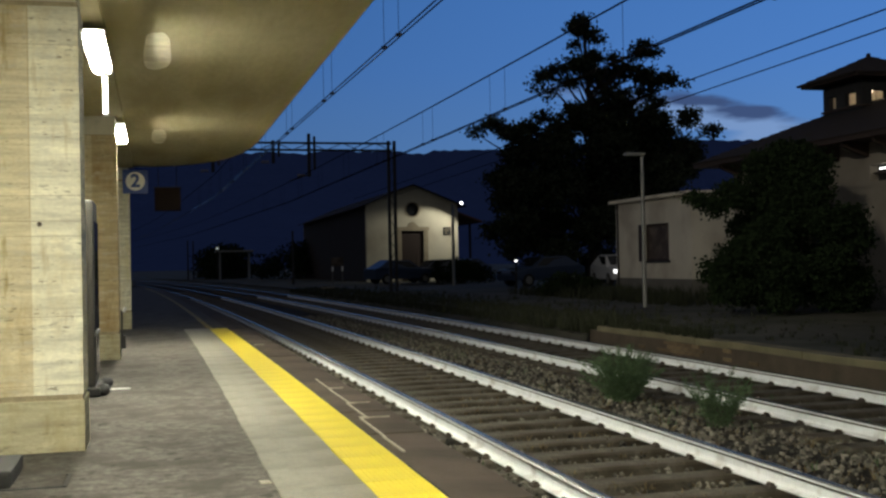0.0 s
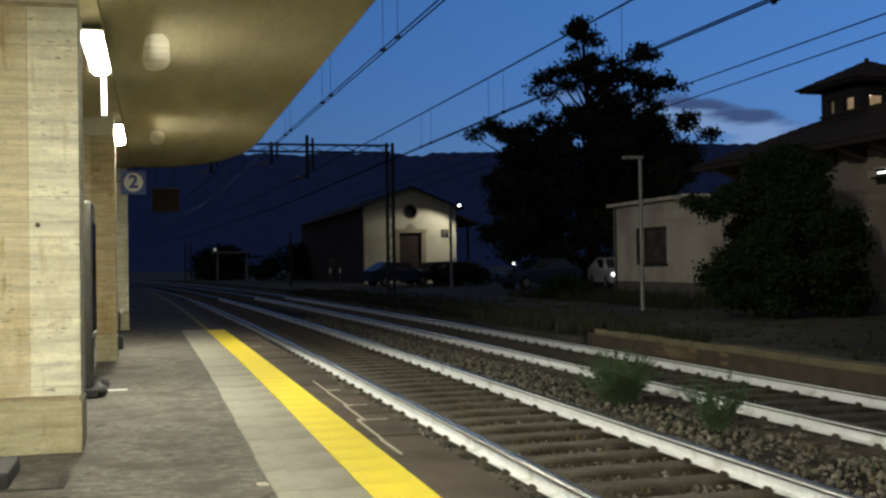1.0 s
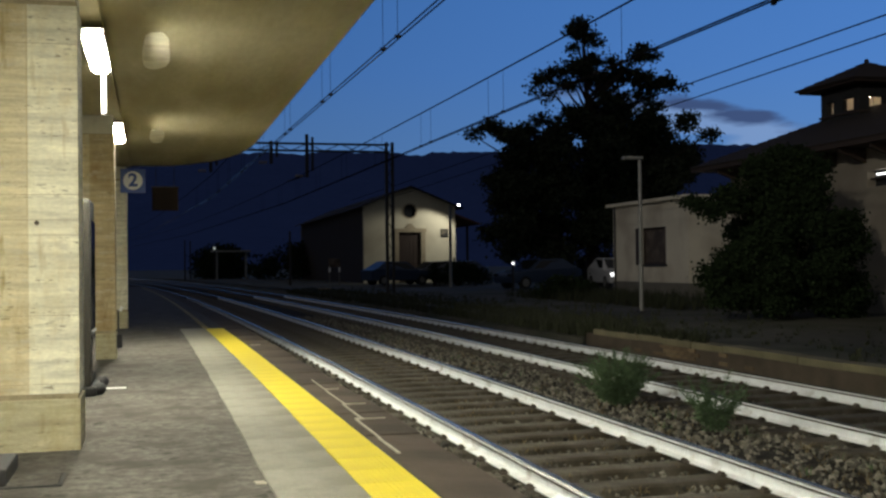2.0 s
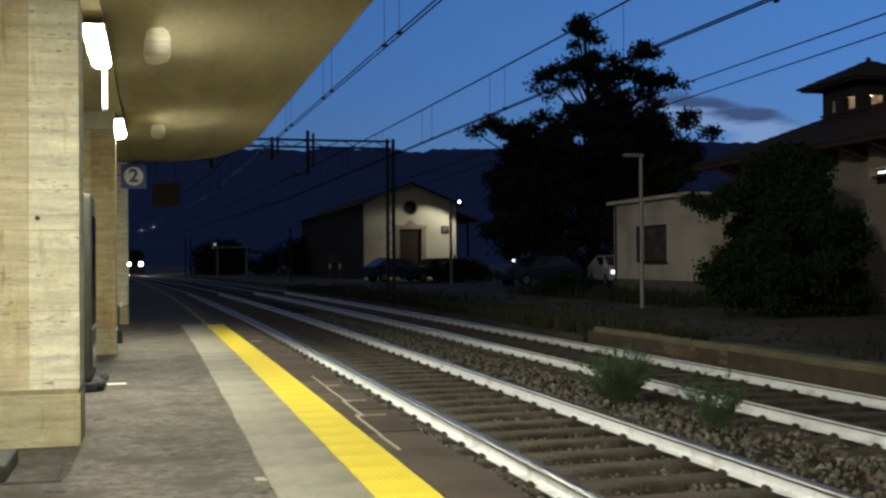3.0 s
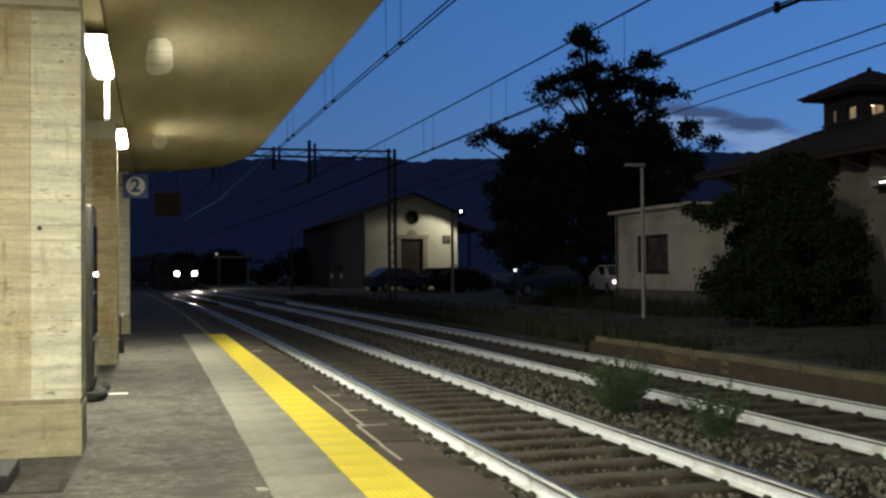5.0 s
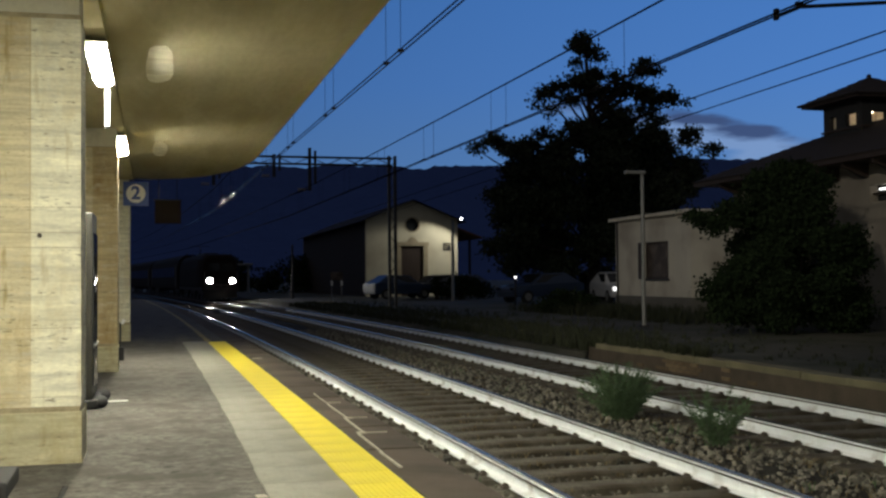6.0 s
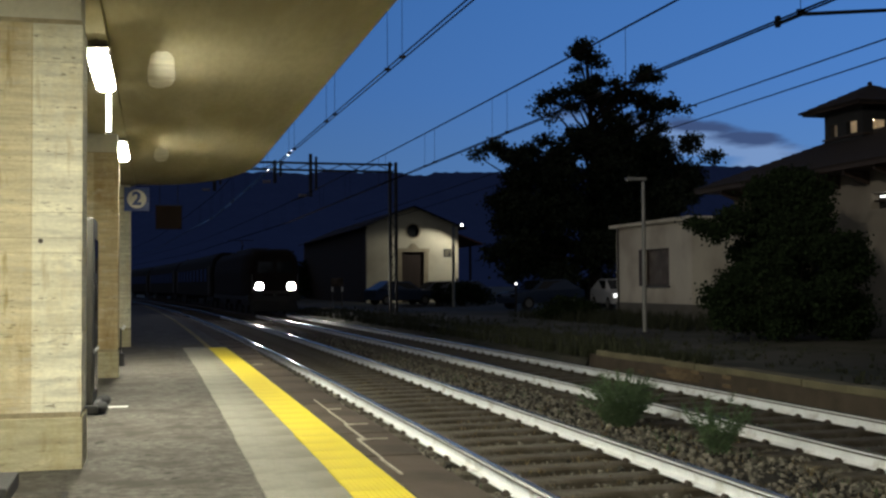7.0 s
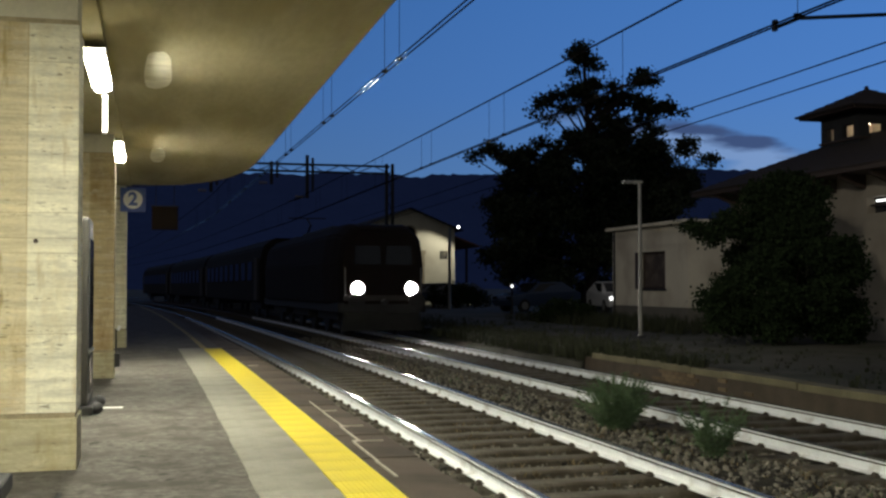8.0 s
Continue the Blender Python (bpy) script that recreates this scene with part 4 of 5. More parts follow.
def station_pavilion():
    s = thing("station_building", 16.8, 17.0, 0, "plastered station building with hipped tile roof and lantern tower", "building")
    W, D, H = 4.75, 13.0, 3.90
    holes = [(5.45, 6.45, 2.95, 3.36), (2.2, 3.4, 1.1, 2.9), (8.2, 9.2, 0.45, 2.7), (10.6, 11.6, 1.1, 2.9)]
    part("west_wall", walled(bmesh.new(), (0, D), H, 0.45, holes, "y", 0.35, 0), M_PAV, s)
    part("east_wall", boxed(W - 0.35, W, 0, D, 0.45, H), M_PAV, s)
    part("south_wall", boxed(0.35, W - 0.35, 0, 0.35, 0.45, H), M_PAV, s)
    part("north_wall", boxed(0.35, W - 0.35, D - 0.35, D, 0.45, H), M_PAV, s)
    part("plinth", boxed(-0.04, W + 0.04, -0.04, D + 0.04, -0.2, 0.45, bevel=0.01), M_PLINTH, s)
    for a, b, z0, z1 in holes[1:]:
        w = part("window", boxed(0.15, 0.17, a, b, z0, z1), M_GLASS, s)
        part("frame", boxed(0.12, 0.19, (a + b) / 2 - .03, (a + b) / 2 + .03, z0, z1), M_DOOR, w)
        part("sill", boxed(-0.06, 0.1, a - .08, b + .08, z0 - .06, z0), M_SURR, w)
    a, b, z0, z1 = holes[0]
    w = part("high_window", boxed(0.24, 0.26, a, b, z0, z1), M_GLASS, s, "high window with a lit tube behind it")
    part("frame", boxed(0.10, 0.22, a, b, (z0 + z1) / 2 - .02, (z0 + z1) / 2 + .02), M_DOOR, w)
    part("tube", rodded((0.2, a + .3, z1 - .10), (0.2, b - .12, z1 - .10), 0.022, n=8), M_SMALL, w, "glowing tube")
    # hipped roof over wide eaves
    x0, x1, y0, y1, e = -0.9, W + 0.9, -0.9, D + 0.85, H + 0.12
    xm, ya, yb, top = (x0 + x1) / 2, 3.0, D - 2.6, 5.40
    bm = bmesh.new()
    tiled_slope(bm, (x0, y1, e), (x0, y0, e), (xm, ya, top), (xm, yb, top), 16)
    part("roof_slope", bm, M_ROOF, s)
    bm = bmesh.new()
    tiled_slope(bm, (x1, y0, e), (x1, y1, e), (xm, yb, top), (xm, ya, top), 16)
    part("roof_slope", bm, M_ROOF, s)
    bm = bmesh.new()
    tiled_slope(bm, (x1, y1, e), (x0, y1, e), (xm - .01, yb, top), (xm + .01, yb, top), 16)
    part("roof_slope", bm, M_ROOF, s)
    bm = bmesh.new()
    tiled_slope(bm, (x0, y0, e), (x1, y0, e), (xm + .01, ya, top), (xm - .01, ya, top), 16)
    part("roof_slope", bm, M_ROOF, s)
    part("eave_board", boxed(x0 + .03, x1 - .03, y0 + .03, y1 - .03, H, H + 0.10), M_DOOR, s)
    for k in range(11):
        yy = 0.5 + k * 1.2
        part("bracket", prism(bmesh.new(), [(-0.72, H - .004), (-0.72, H - .10), (-0.1, H - .34), (-0.004, H - .34), (-0.004, H - .004)], yy - .05, yy + .05), M_DOOR, s)
    # lantern: a small square room with openings to the west and south
    lx, ly, h = 19.17 - 16.8, 26.69 - 17.0, 0.87
    t = part("lantern", walled(bmesh.new(), (ly - h, ly + h), 5.90, 4.80, [(ly + .28, ly + .60, 5.24, 5.58), (ly - .62, ly - .14, 5.24, 5.58)], "y", 0.14, lx - h), M_RUBBER, s, "dark lantern tower with small openings")
    part("south_wall", walled(bmesh.new(), (lx - h + .14, lx + h), 5.90, 4.80, [(lx - .55, lx - .10, 5.24, 5.58), (lx + .14, lx + .56, 5.24, 5.58)], "x", 0.14, ly - h), M_RUBBER, t)
    part("north_wall", boxed(lx - h + .14, lx + h, ly + h - .14, ly + h, 4.80, 5.90), M_HUT, t, "pale inner wall")
    part("east_wall", boxed(lx + h - .14, lx + h, ly - h + .14, ly + h - .14, 4.80, 5.90), M_HUT, t, "pale inner wall")
    bm = bmesh.new()
    bmesh.ops.create_uvsphere(bm, u_segments=12, v_segments=8, radius=0.05, matrix=Matrix.Translation((lx + 0.2, ly + 0.2, 5.76)))
    part("bulb", bm, M_BULB, t, "small lit bulb inside the lantern")
    part("bulb_rod", rodded((lx + 0.2, ly + 0.2, 5.80), (lx + 0.2, ly + 0.2, 5.91), 0.012, n=6), M_DARK, t)
    part("sill_board", boxed(lx - h - .05, lx + h + .05, ly - h - .05, ly + h + .05, 5.15, 5.21, bevel=0.01), M_DOOR, t)
    part("lantern_eave", boxed(lx - 1.30, lx + 1.30, ly - 1.30, ly + 1.30, 5.90, 5.97, bevel=0.01), M_DOOR, t)
    o = 1.38
    c = [(lx - o, ly - o, 5.98), (lx + o, ly - o, 5.98), (lx + o, ly + o, 5.98), (lx - o, ly + o, 5.98)]
    for i in range(4):
        a, b = Vector(c[i]), Vector(c[(i + 1) % 4])
        p = Vector((lx, ly, 6.64))
        bm = bmesh.new()
        tiled_slope(bm, a, b, p + (b - a) * 0.01, p - (b - a) * 0.01, 7)
        part("lantern_slope", bm, M_ROOF, t)
    bm = bmesh.new()
    bmesh.ops.create_uvsphere(bm, u_segments=10, v_segments=6, radius=0.07, matrix=Matrix.Translation((lx, ly, 6.68)))
    part("finial", bm, M_ROOF, t)


station_pavilion()


def goods_shed():
    s = thing("goods_shed", 14.99, 80.0, 0, "long goods shed with floodlit cream gable and round window", "building")
    W, L, E, A = 6.94, 35.0, 5.55, 6.98
    mid = W / 2
    # gable wall with door and round openings
    bm = bmesh.new()
    dx0, dx1, dz = 2.62, 4.30, 3.62
    box(bm, 0, dx0, 0, 0.4, -0.1, dz)
    box(bm, dx1, W, 0, 0.4, -0.1, dz)
    n, cz, r = 24, 5.17, 0.50
    outer = [(0, dz), (W, dz), (W, E), (mid, A), (0, E)]

    def cast(a):
        d = Vector((math.cos(a), math.sin(a)))
        best = 1e9
        for (x0, z0), (x1, z1) in zip(outer, outer[1:] + outer[:1]):
            ex, ez = x1 - x0, z1 - z0
            den = d.x * ez - d.y * ex
            if abs(den) < 1e-9:
                continue
            t = ((x0 - mid) * ez - (z0 - cz) * ex) / den
            u = ((x0 - mid) * d.y - (z0 - cz) * d.x) / den
            if t > 0 and -1e-6 <= u <= 1 + 1e-6:
                best = min(best, t)
        return mid + d.x * best, cz + d.y * best
    angles = sorted([2 * math.pi * i / n for i in range(n)] + [math.atan2(z - cz, x - mid) % (2 * math.pi) for x, z in outer])
    for k in range(len(angles)):
        a, b = angles[k], angles[(k + 1) % len(angles)]
        if k == len(angles) - 1:
            b += 2 * math.pi
        if b - a < 1e-4:
            continue
        o0, o1 = cast(a), cast(b)
        i0, i1 = (mid + r * math.cos(a), cz + r * math.sin(a)), (mid + r * math.cos(b), cz + r * math.sin(b))
        prism(bm, [i0, o0, o1, i1], 0, 0.4)
    part("gable_wall", bm, M_PLASTER, s, "floodlit cream plaster gable")
    # The near-black roof colour stands in for this side being unlit.
    part("west_wall", boxed(0, 0.4, 0.4, L, -0.1, E), M_ROOF, s, "side wall with its lack of light put into a near-black colour")
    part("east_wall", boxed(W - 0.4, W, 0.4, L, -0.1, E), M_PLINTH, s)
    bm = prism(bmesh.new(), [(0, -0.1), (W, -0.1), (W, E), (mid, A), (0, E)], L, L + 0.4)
    part("rear_wall", bm, M_PLINTH, s)
    bm = bmesh.new()
    ov = 0.55
    k = (A - E) / mid
    tiled_slope(bm, (-ov, L + .8, E - ov * k + .02), (-ov, -.52, E - ov * k + .02), (mid, -.52, A + .02), (mid, L + .8, A + .02), 9)
    part("roof_slope", bm, M_ROOF, s)
    bm = bmesh.new()
    tiled_slope(bm, (W + ov, -.52, E - ov * k + .02), (W + ov, L + .8, E - ov * k + .02), (mid, L + .8, A + .02), (mid, -.52, A + .02), 9)
    part("roof_slope", bm, M_ROOF, s)
    d = part("door", boxed(dx0, dx1, 0.2, 0.26, -0.1, dz), M_DOOR, s, "dark double door")
    bm = bmesh.new()
    for q in range(6):
        xx = dx0 + (dx1 - dx0) * (q + 0.5) / 6
        box(bm, xx - 0.12, xx + 0.12, 0.17, 0.2, 0.0, dz - 0.05)
    part("planks", bm, M_DOOR, d)
    bm = bmesh.new()
    box(bm, dx0 - 0.32, dx0 - 0.002, -0.06, 0.2, -0.1, dz)
    box(bm, dx1 + 0.002, dx1 + 0.32, -0.06, 0.2, -0.1, dz)
    box(bm, dx0 - 0.40, dx1 + 0.40, -0.10, -0.003, dz - 0.02, dz + 0.26)
    part("door_surround", bm, M_SURR, s, "stone door surround")
    part("keystone", prism(bmesh.new(), [(mid - .45, dz + .26), (mid + .45, dz + .26), (mid + .12, dz + .62), (mid - .12, dz + .62)], -0.08, -0.003), M_SURR, s)
    bm = bmesh.new()
    for q in range(24):
        a, b = 2 * math.pi * q / 24, 2 * math.pi * (q + 1) / 24
        prism(bm, [(mid + .49 * math.cos(a), cz + .49 * math.sin(a)), (mid + .58 * math.cos(a), cz + .58 * math.sin(a)), (mid + .58 * math.cos(b), cz + .58 * math.sin(b)), (mid + .49 * math.cos(b), cz + .49 * math.sin(b))], -0.05, -0.003)
    part("round_window", bm, M_SURR, s, "round window with stone ring")
    part("pane", rodded((mid, 0.20, cz), (mid, 0.23, cz), 0.5, n=24), M_GLASS, s)
    bm = boxed(5.80, 6.38, -0.07, -0.01, 3.25, 3.83, bevel=0.01)
    sg = part("name_board", bm, M_RUBBER, s, "small dark board with pale lines")
    for q in range(3):
        part("line", boxed(5.88, 6.30 - 0.1 * q, -0.078, -0.071, 3.66 - 0.15 * q, 3.71 - 0.15 * q), M_SURR, sg)
    part("downpipe", rodded((W - 0.35, -0.06, 0), (W - 0.35, -0.06, E), 0.06), M_DARK, s)
    # side canopy over the loading deck
    bm = prism(bmesh.new(), [(W + 0.02, 5.02), (W + 2.0, 4.28), (W + 2.0, 4.16), (W + 0.02, 4.90)], 0.2, L - 2)
    part("side_canopy", bm, M_TILE, s, "sloping red-brown tiled side canopy")
    for q in range(4):
        part("canopy_post", boxed(W + 1.72, W + 1.88, 3 + q * 9, 3.16 + q * 9, -0.1, 4.22), M_DARK, s)
    f = thing("floodlight", 21.58, 77.65, 5.50, "bright white floodlight under the shed eave", "lamp")
    part("lens", boxed(-0.07, 0.07, -0.02, 0.03, -0.07, 0.07, bevel=0.015), M_FLOOD, f, "glowing lens")
    part("housing", boxed(-0.10, 0.10, 0.03, 0.16, -0.10, 0.10, bevel=0.02), M_DARK, f)
    part("arm", rodded((0.05, 0.1, 0), (-0.05, 2.3, 0.0), 0.03), M_DARK, f)


goods_shed()


def utility_pole(x, y, h, label):
    p = thing("utility_pole", x, y, -0.1, label, "pole")
    part("pole", rodded((0, 0, 0), (0, 0, h), 0.09, 0.065, 10), M_POST if y < 70 else M_DARK, p)
    part("cap", rodded((0, 0, h), (0, 0, h + 0.05), 0.09, 0.03, 10), M_DARK, p)


utility_pole(16.15, 60.0, 4.55, "slim pale pole standing before the shed")
utility_pole(3.30, 118.0, 4.1, "twin thin distant pole beside the curve")
utility_pole(3.85, 118.0, 4.0, "twin thin distant pole beside the curve")
utility_pole(9.0, 75.0, 3.6, "thin dark distant pole by the track")


def shelter():
    s = thing("distant_shelter", 6.6, 118.0, 0, "small distant flat-roofed shelter by the curve", "shelter")
    for x in (0, 3.0):
        for y in (0, 1.6):
            part("post", rodded((x, y, -0.1), (x, y, 2.75), 0.07), M_POST, s)
    part("roof", boxed(-0.5, 3.4, -0.4, 2.0, 2.75, 2.92, bevel=0.02), M_POST, s)


shelter()


def track_marker():
    m = thing("track_sign", 10.40, 65.0, -0.1, "two-legged trackside panel with white reflectors", "sign")
    for x in (-0.29, 0.29):
        part("leg", rodded((x, 0, 0), (x, 0, 1.35), 0.035), M_PLATE, m)
        part("reflector", boxed(x - 0.06, x + 0.06, -0.06, -0.04, 0.92, 1.20, bevel=0.01), M_SIGNW, m, "white reflector")
    part("panel", boxed(-0.36, 0.36, -0.03, 0.0, 1.22, 1.72, bevel=0.01), M_PANEL, m)
    k = thing("cable_cabinet", 8.75, 58.0, -0.3, "low grey concrete cable box by the track", "cable box")
    part("body", boxed(-0.3, 0.3, -0.2, 0.2, 0, 0.30, bevel=0.02), M_SURR, k)
    part("lid", boxed(-0.33, 0.33, -0.23, 0.23, 0.30, 0.34, bevel=0.01), M_SURR, k)


track_marker()


# ---------------------------------------------------------------- overhead line
def wire_mesh(pts, r):
    bm = bmesh.new()
    rings = []
    for i, p in enumerate(pts):
        a, b = Vector(pts[max(i - 1, 0)]), Vector(pts[min(i + 1, len(pts) - 1)])
        d = (b - a).normalized()
        u = d.cross(Vector((0, 0, 1))).normalized()
        w = u.cross(d)
        rings.append([bm.verts.new(Vector(p) + r * (math.cos(k * math.pi / 3) * u + math.sin(k * math.pi / 3) * w)) for k in range(6)])
    for a, b in zip(rings, rings[1:]):
        for k in range(6):
            bm.faces.new((a[k], a[(k + 1) % 6], b[(k + 1) % 6], b[k])).smooth = True
    return bm


PORTAL_Y = 50.0


def overhead_line(axis, zc, zm, r, stagger, wire):
    o = thing("overhead_line", 0, 0, 0, "dark catenary with messenger cable, contact wires and droppers", "overhead line", "overhead lines")
    ys = [-6 + i * 4 for i in range(15)] + [54 + i * 8 for i in range(20)]

    def at(y, z, off):
        # the wire runs straight from support to support
        span = 50.0
        k = math.floor((y - PORTAL_Y) / span)
        a = PORTAL_Y + k * span
        u = (y - a) / span
        x = (1 - u) * cx(a) + u * cx(a + span)
        sg = stagger * (1 if k % 2 else -1)
        return (axis + x + sg * (1 - 2 * u) + off, y, z)
    for off in (-0.035, 0.035):
        part("contact_wire", wire_mesh([at(y, zc, off) for y in ys], r), wire, o)

    def sag(y):
        u = ((y - PORTAL_Y) / 50.0) % 1.0
        return zm - 0.10 * (4 * u * (1 - u)) * 1.0
    part("messenger", wire_mesh([at(y, sag(y), 0) for y in ys], r * 1.3), M_WIRE, o)
    y = -1.0
    while y < 60:
        for d in (0, 0.9):
            a, b = at(y + d, zc, 0), at(y + d, sag(y + d), 0)
            part("dropper", rodded(a, b, 0.004, n=5), M_WIRE, o)
            part("clamp", boxed(a[0] - .04, a[0] + .04, a[1] - .02, a[1] + .02, a[2] - .015, a[2] + .03), M_DARK, o)
        y += 5.2


overhead_line(AXES[0], 4.27, 5.25, 0.011, 0.08, M_CONTACT)
overhead_line(AXES[1], 4.04, 4.93, 0.011, 0.08, M_WIRE)


def line_mast():
    m = thing("catenary_mast", 10.4, 10.7, -0.15, "dark steel catenary mast with registration arm", "catenary mast")
    for dx in (-0.12, 0.12):
        part("mast_leg", boxed(dx - 0.05, dx + 0.05, -0.08, 0.08, 0, 6.2), M_DARK, m)
    for k in range(11):
        sgn = 1 if k % 2 else -1
        part("lacing", rodded((-0.12 * sgn, 0, 0.4 + k * 0.5), (0.12 * sgn, 0, 0.9 + k * 0.5), 0.018, n=5), M_DARK, m)
    part("arm", rodded((-0.1, 0, 5.35), (-3.75, 0, 5.02), 0.03, n=8), M_DARK, m)
    part("stay", rodded((-0.1, 0, 6.05), (-3.6, 0, 5.05), 0.018, n=6), M_DARK, m)
    part("registration_arm", rodded((-0.1, 0, 4.62), (-3.55, 0, 4.28), 0.022, n=8), M_DARK, m)
    part("steady_arm", rodded((-3.5, 0, 4.30), (-3.86, 0, 4.15), 0.016, n=6), M_DARK, m)
    bm = bmesh.new()
    for k in range(5):
        rod(bm, (-0.45 - k * 0.08, 0, 4.59), (-0.41 - k * 0.08, 0, 4.59), 0.06, n=8)
    part("insulator", bm, M_SURR, m)
    part("drop_clamp", boxed(-3.88, -3.84, -0.03, 0.03, 4.12, 4.24), M_DARK, m)


line_mast()


def feeder(xa, ya, za, xb, yb, zb):
    pts = []
    for i in range(13):
        u = i / 12
        pts.append((xa + (xb - xa) * u, ya + (yb - ya) * u, za + (zb - za) * u - 0.05 * 4 * u * (1 - u)))
    tagged(part("feeder_cable", wire_mesh(pts, 0.012), M_WIRE), "thin dark feeder cable crossing the sky", "cable")


feeder(10.2, 4, 4.75, 10.95, 62, 4.9)
feeder(10.75, 4, 4.72, 12.7, 62, 4.9)


def portal():
    p = thing("catenary_portal", 0, PORTAL_Y, 0, "dark lattice steel catenary portal across the tracks", "catenary portal")
    x0, x1, zt = -7.5, 10.6, 6.72
    for z in (zt, zt - 0.32):
        part("chord", boxed(x0, x1, -0.06, 0.06, z - 0.045, z + 0.045), M_DARK, p)
    n = 24
    for i in range(n):
        a, b = x0 + (x1 - x0) * i / n, x0 + (x1 - x0) * (i + 1) / n
        za, zb = (zt, zt - 0.32) if i % 2 else (zt - 0.32, zt)
        part("brace", rodded((a, 0, za), (b, 0, zb), 0.022, n=5), M_DARK, p)
    for xm in (x0, x1):
        for dx in (-0.14, 0.14):
            part("mast_leg", boxed(xm + dx - 0.06, xm + dx + 0.06, -0.09, 0.09, -0.5, zt + 0.12), M_DARK, p)
        for k in range(14):
            s = 1 if k % 2 else -1
            part("lacing", rodded((xm - 0.14 * s, 0, -0.1 + k * 0.48), (xm + 0.14 * s, 0, 0.38 + k * 0.48), 0.018, n=5), M_DARK, p)
    for xh, zl in ((AXES[0] + cx(50) - 0.1, 5.4), (AXES[1] + cx(50) + 0.9, 5.2), (5.2, 5.8)):
        part("drop_post", boxed(xh - 0.07, xh + 0.07, -0.07, 0.07, zl, zt + (0.42 if xh > 6 else 0.1)), M_DARK, p)
        part("drop_post", boxed(xh + 0.20, xh + 0.30, -0.07, 0.07, zl + 0.3, zt + (0.30 if xh > 6 else 0.1)), M_DARK, p)
        bm = bmesh.new()
        for k in range(5):
            rod(bm, (xh - 0.25 - k * 0.07, 0, zl + 0.05), (xh - 0.21 - k * 0.07, 0, zl + 0.05), 0.06, n=8)
        part("insulator", bm, M_SURR, p)
    part("cantilever", rodded((AXES[1] + cx(50) + 0.9, 0, 5.3), (AXES[1] + cx(50), 0, 5.0), 0.03, n=6), M_DARK, p)


portal()


# ---------------------------------------------------------------- trees and bushes
def leaf_cloud(lobes, count, size, seed, flat=0.85):
    """Leaves as small bent quads round the shells of several lobes (x, y, z, r)."""
    rng = np.random.default_rng(seed)
    lo = np.array(lobes, float)
    wts = lo[:, 3] ** 2
    # twig tips on the shells of the lobes; the leaves gather round them
    nt = max(60, count // 22)
    pick = rng.choice(len(lo), nt, p=wts / wts.sum())
    d = rng.normal(size=(nt, 3))
    d /= np.linalg.norm(d, axis=1)[:, None]
    rad = lo[pick, 3] * (0.28 + 0.72 * rng.random(nt) ** 0.6)
    # clumps: pull to a few twig tips
    c = lo[pick, :3] + d * rad[:, None] * np.array([1, 1, flat])
    own = rng.integers(0, nt, count)
    c = c[own] + rng.normal(size=(count, 3)) * size * np.array([1.25, 1.25, 0.7])
    q = np.linalg.qr(rng.normal(size=(count, 3, 3)))[0]
    s = size * rng.uniform(0.5, 1.25, count)
    base = np.array([(-0.5, -0.05, 0), (0, -0.45, 0.08), (0.5, 0, 0), (0, 0.42, 0.1)])
    v = np.einsum("nij,kj->nki", q, base) * s[:, None, None] + c[:, None]
    f = np.array([(0, 1, 2), (0, 2, 3)])[None] + 4 * np.arange(count)[:, None, None]
    me = bpy.data.meshes.new("crown")
    me.from_pydata(v.reshape(-1, 3).tolist(), [], f.reshape(-1, 3).tolist())
    return me


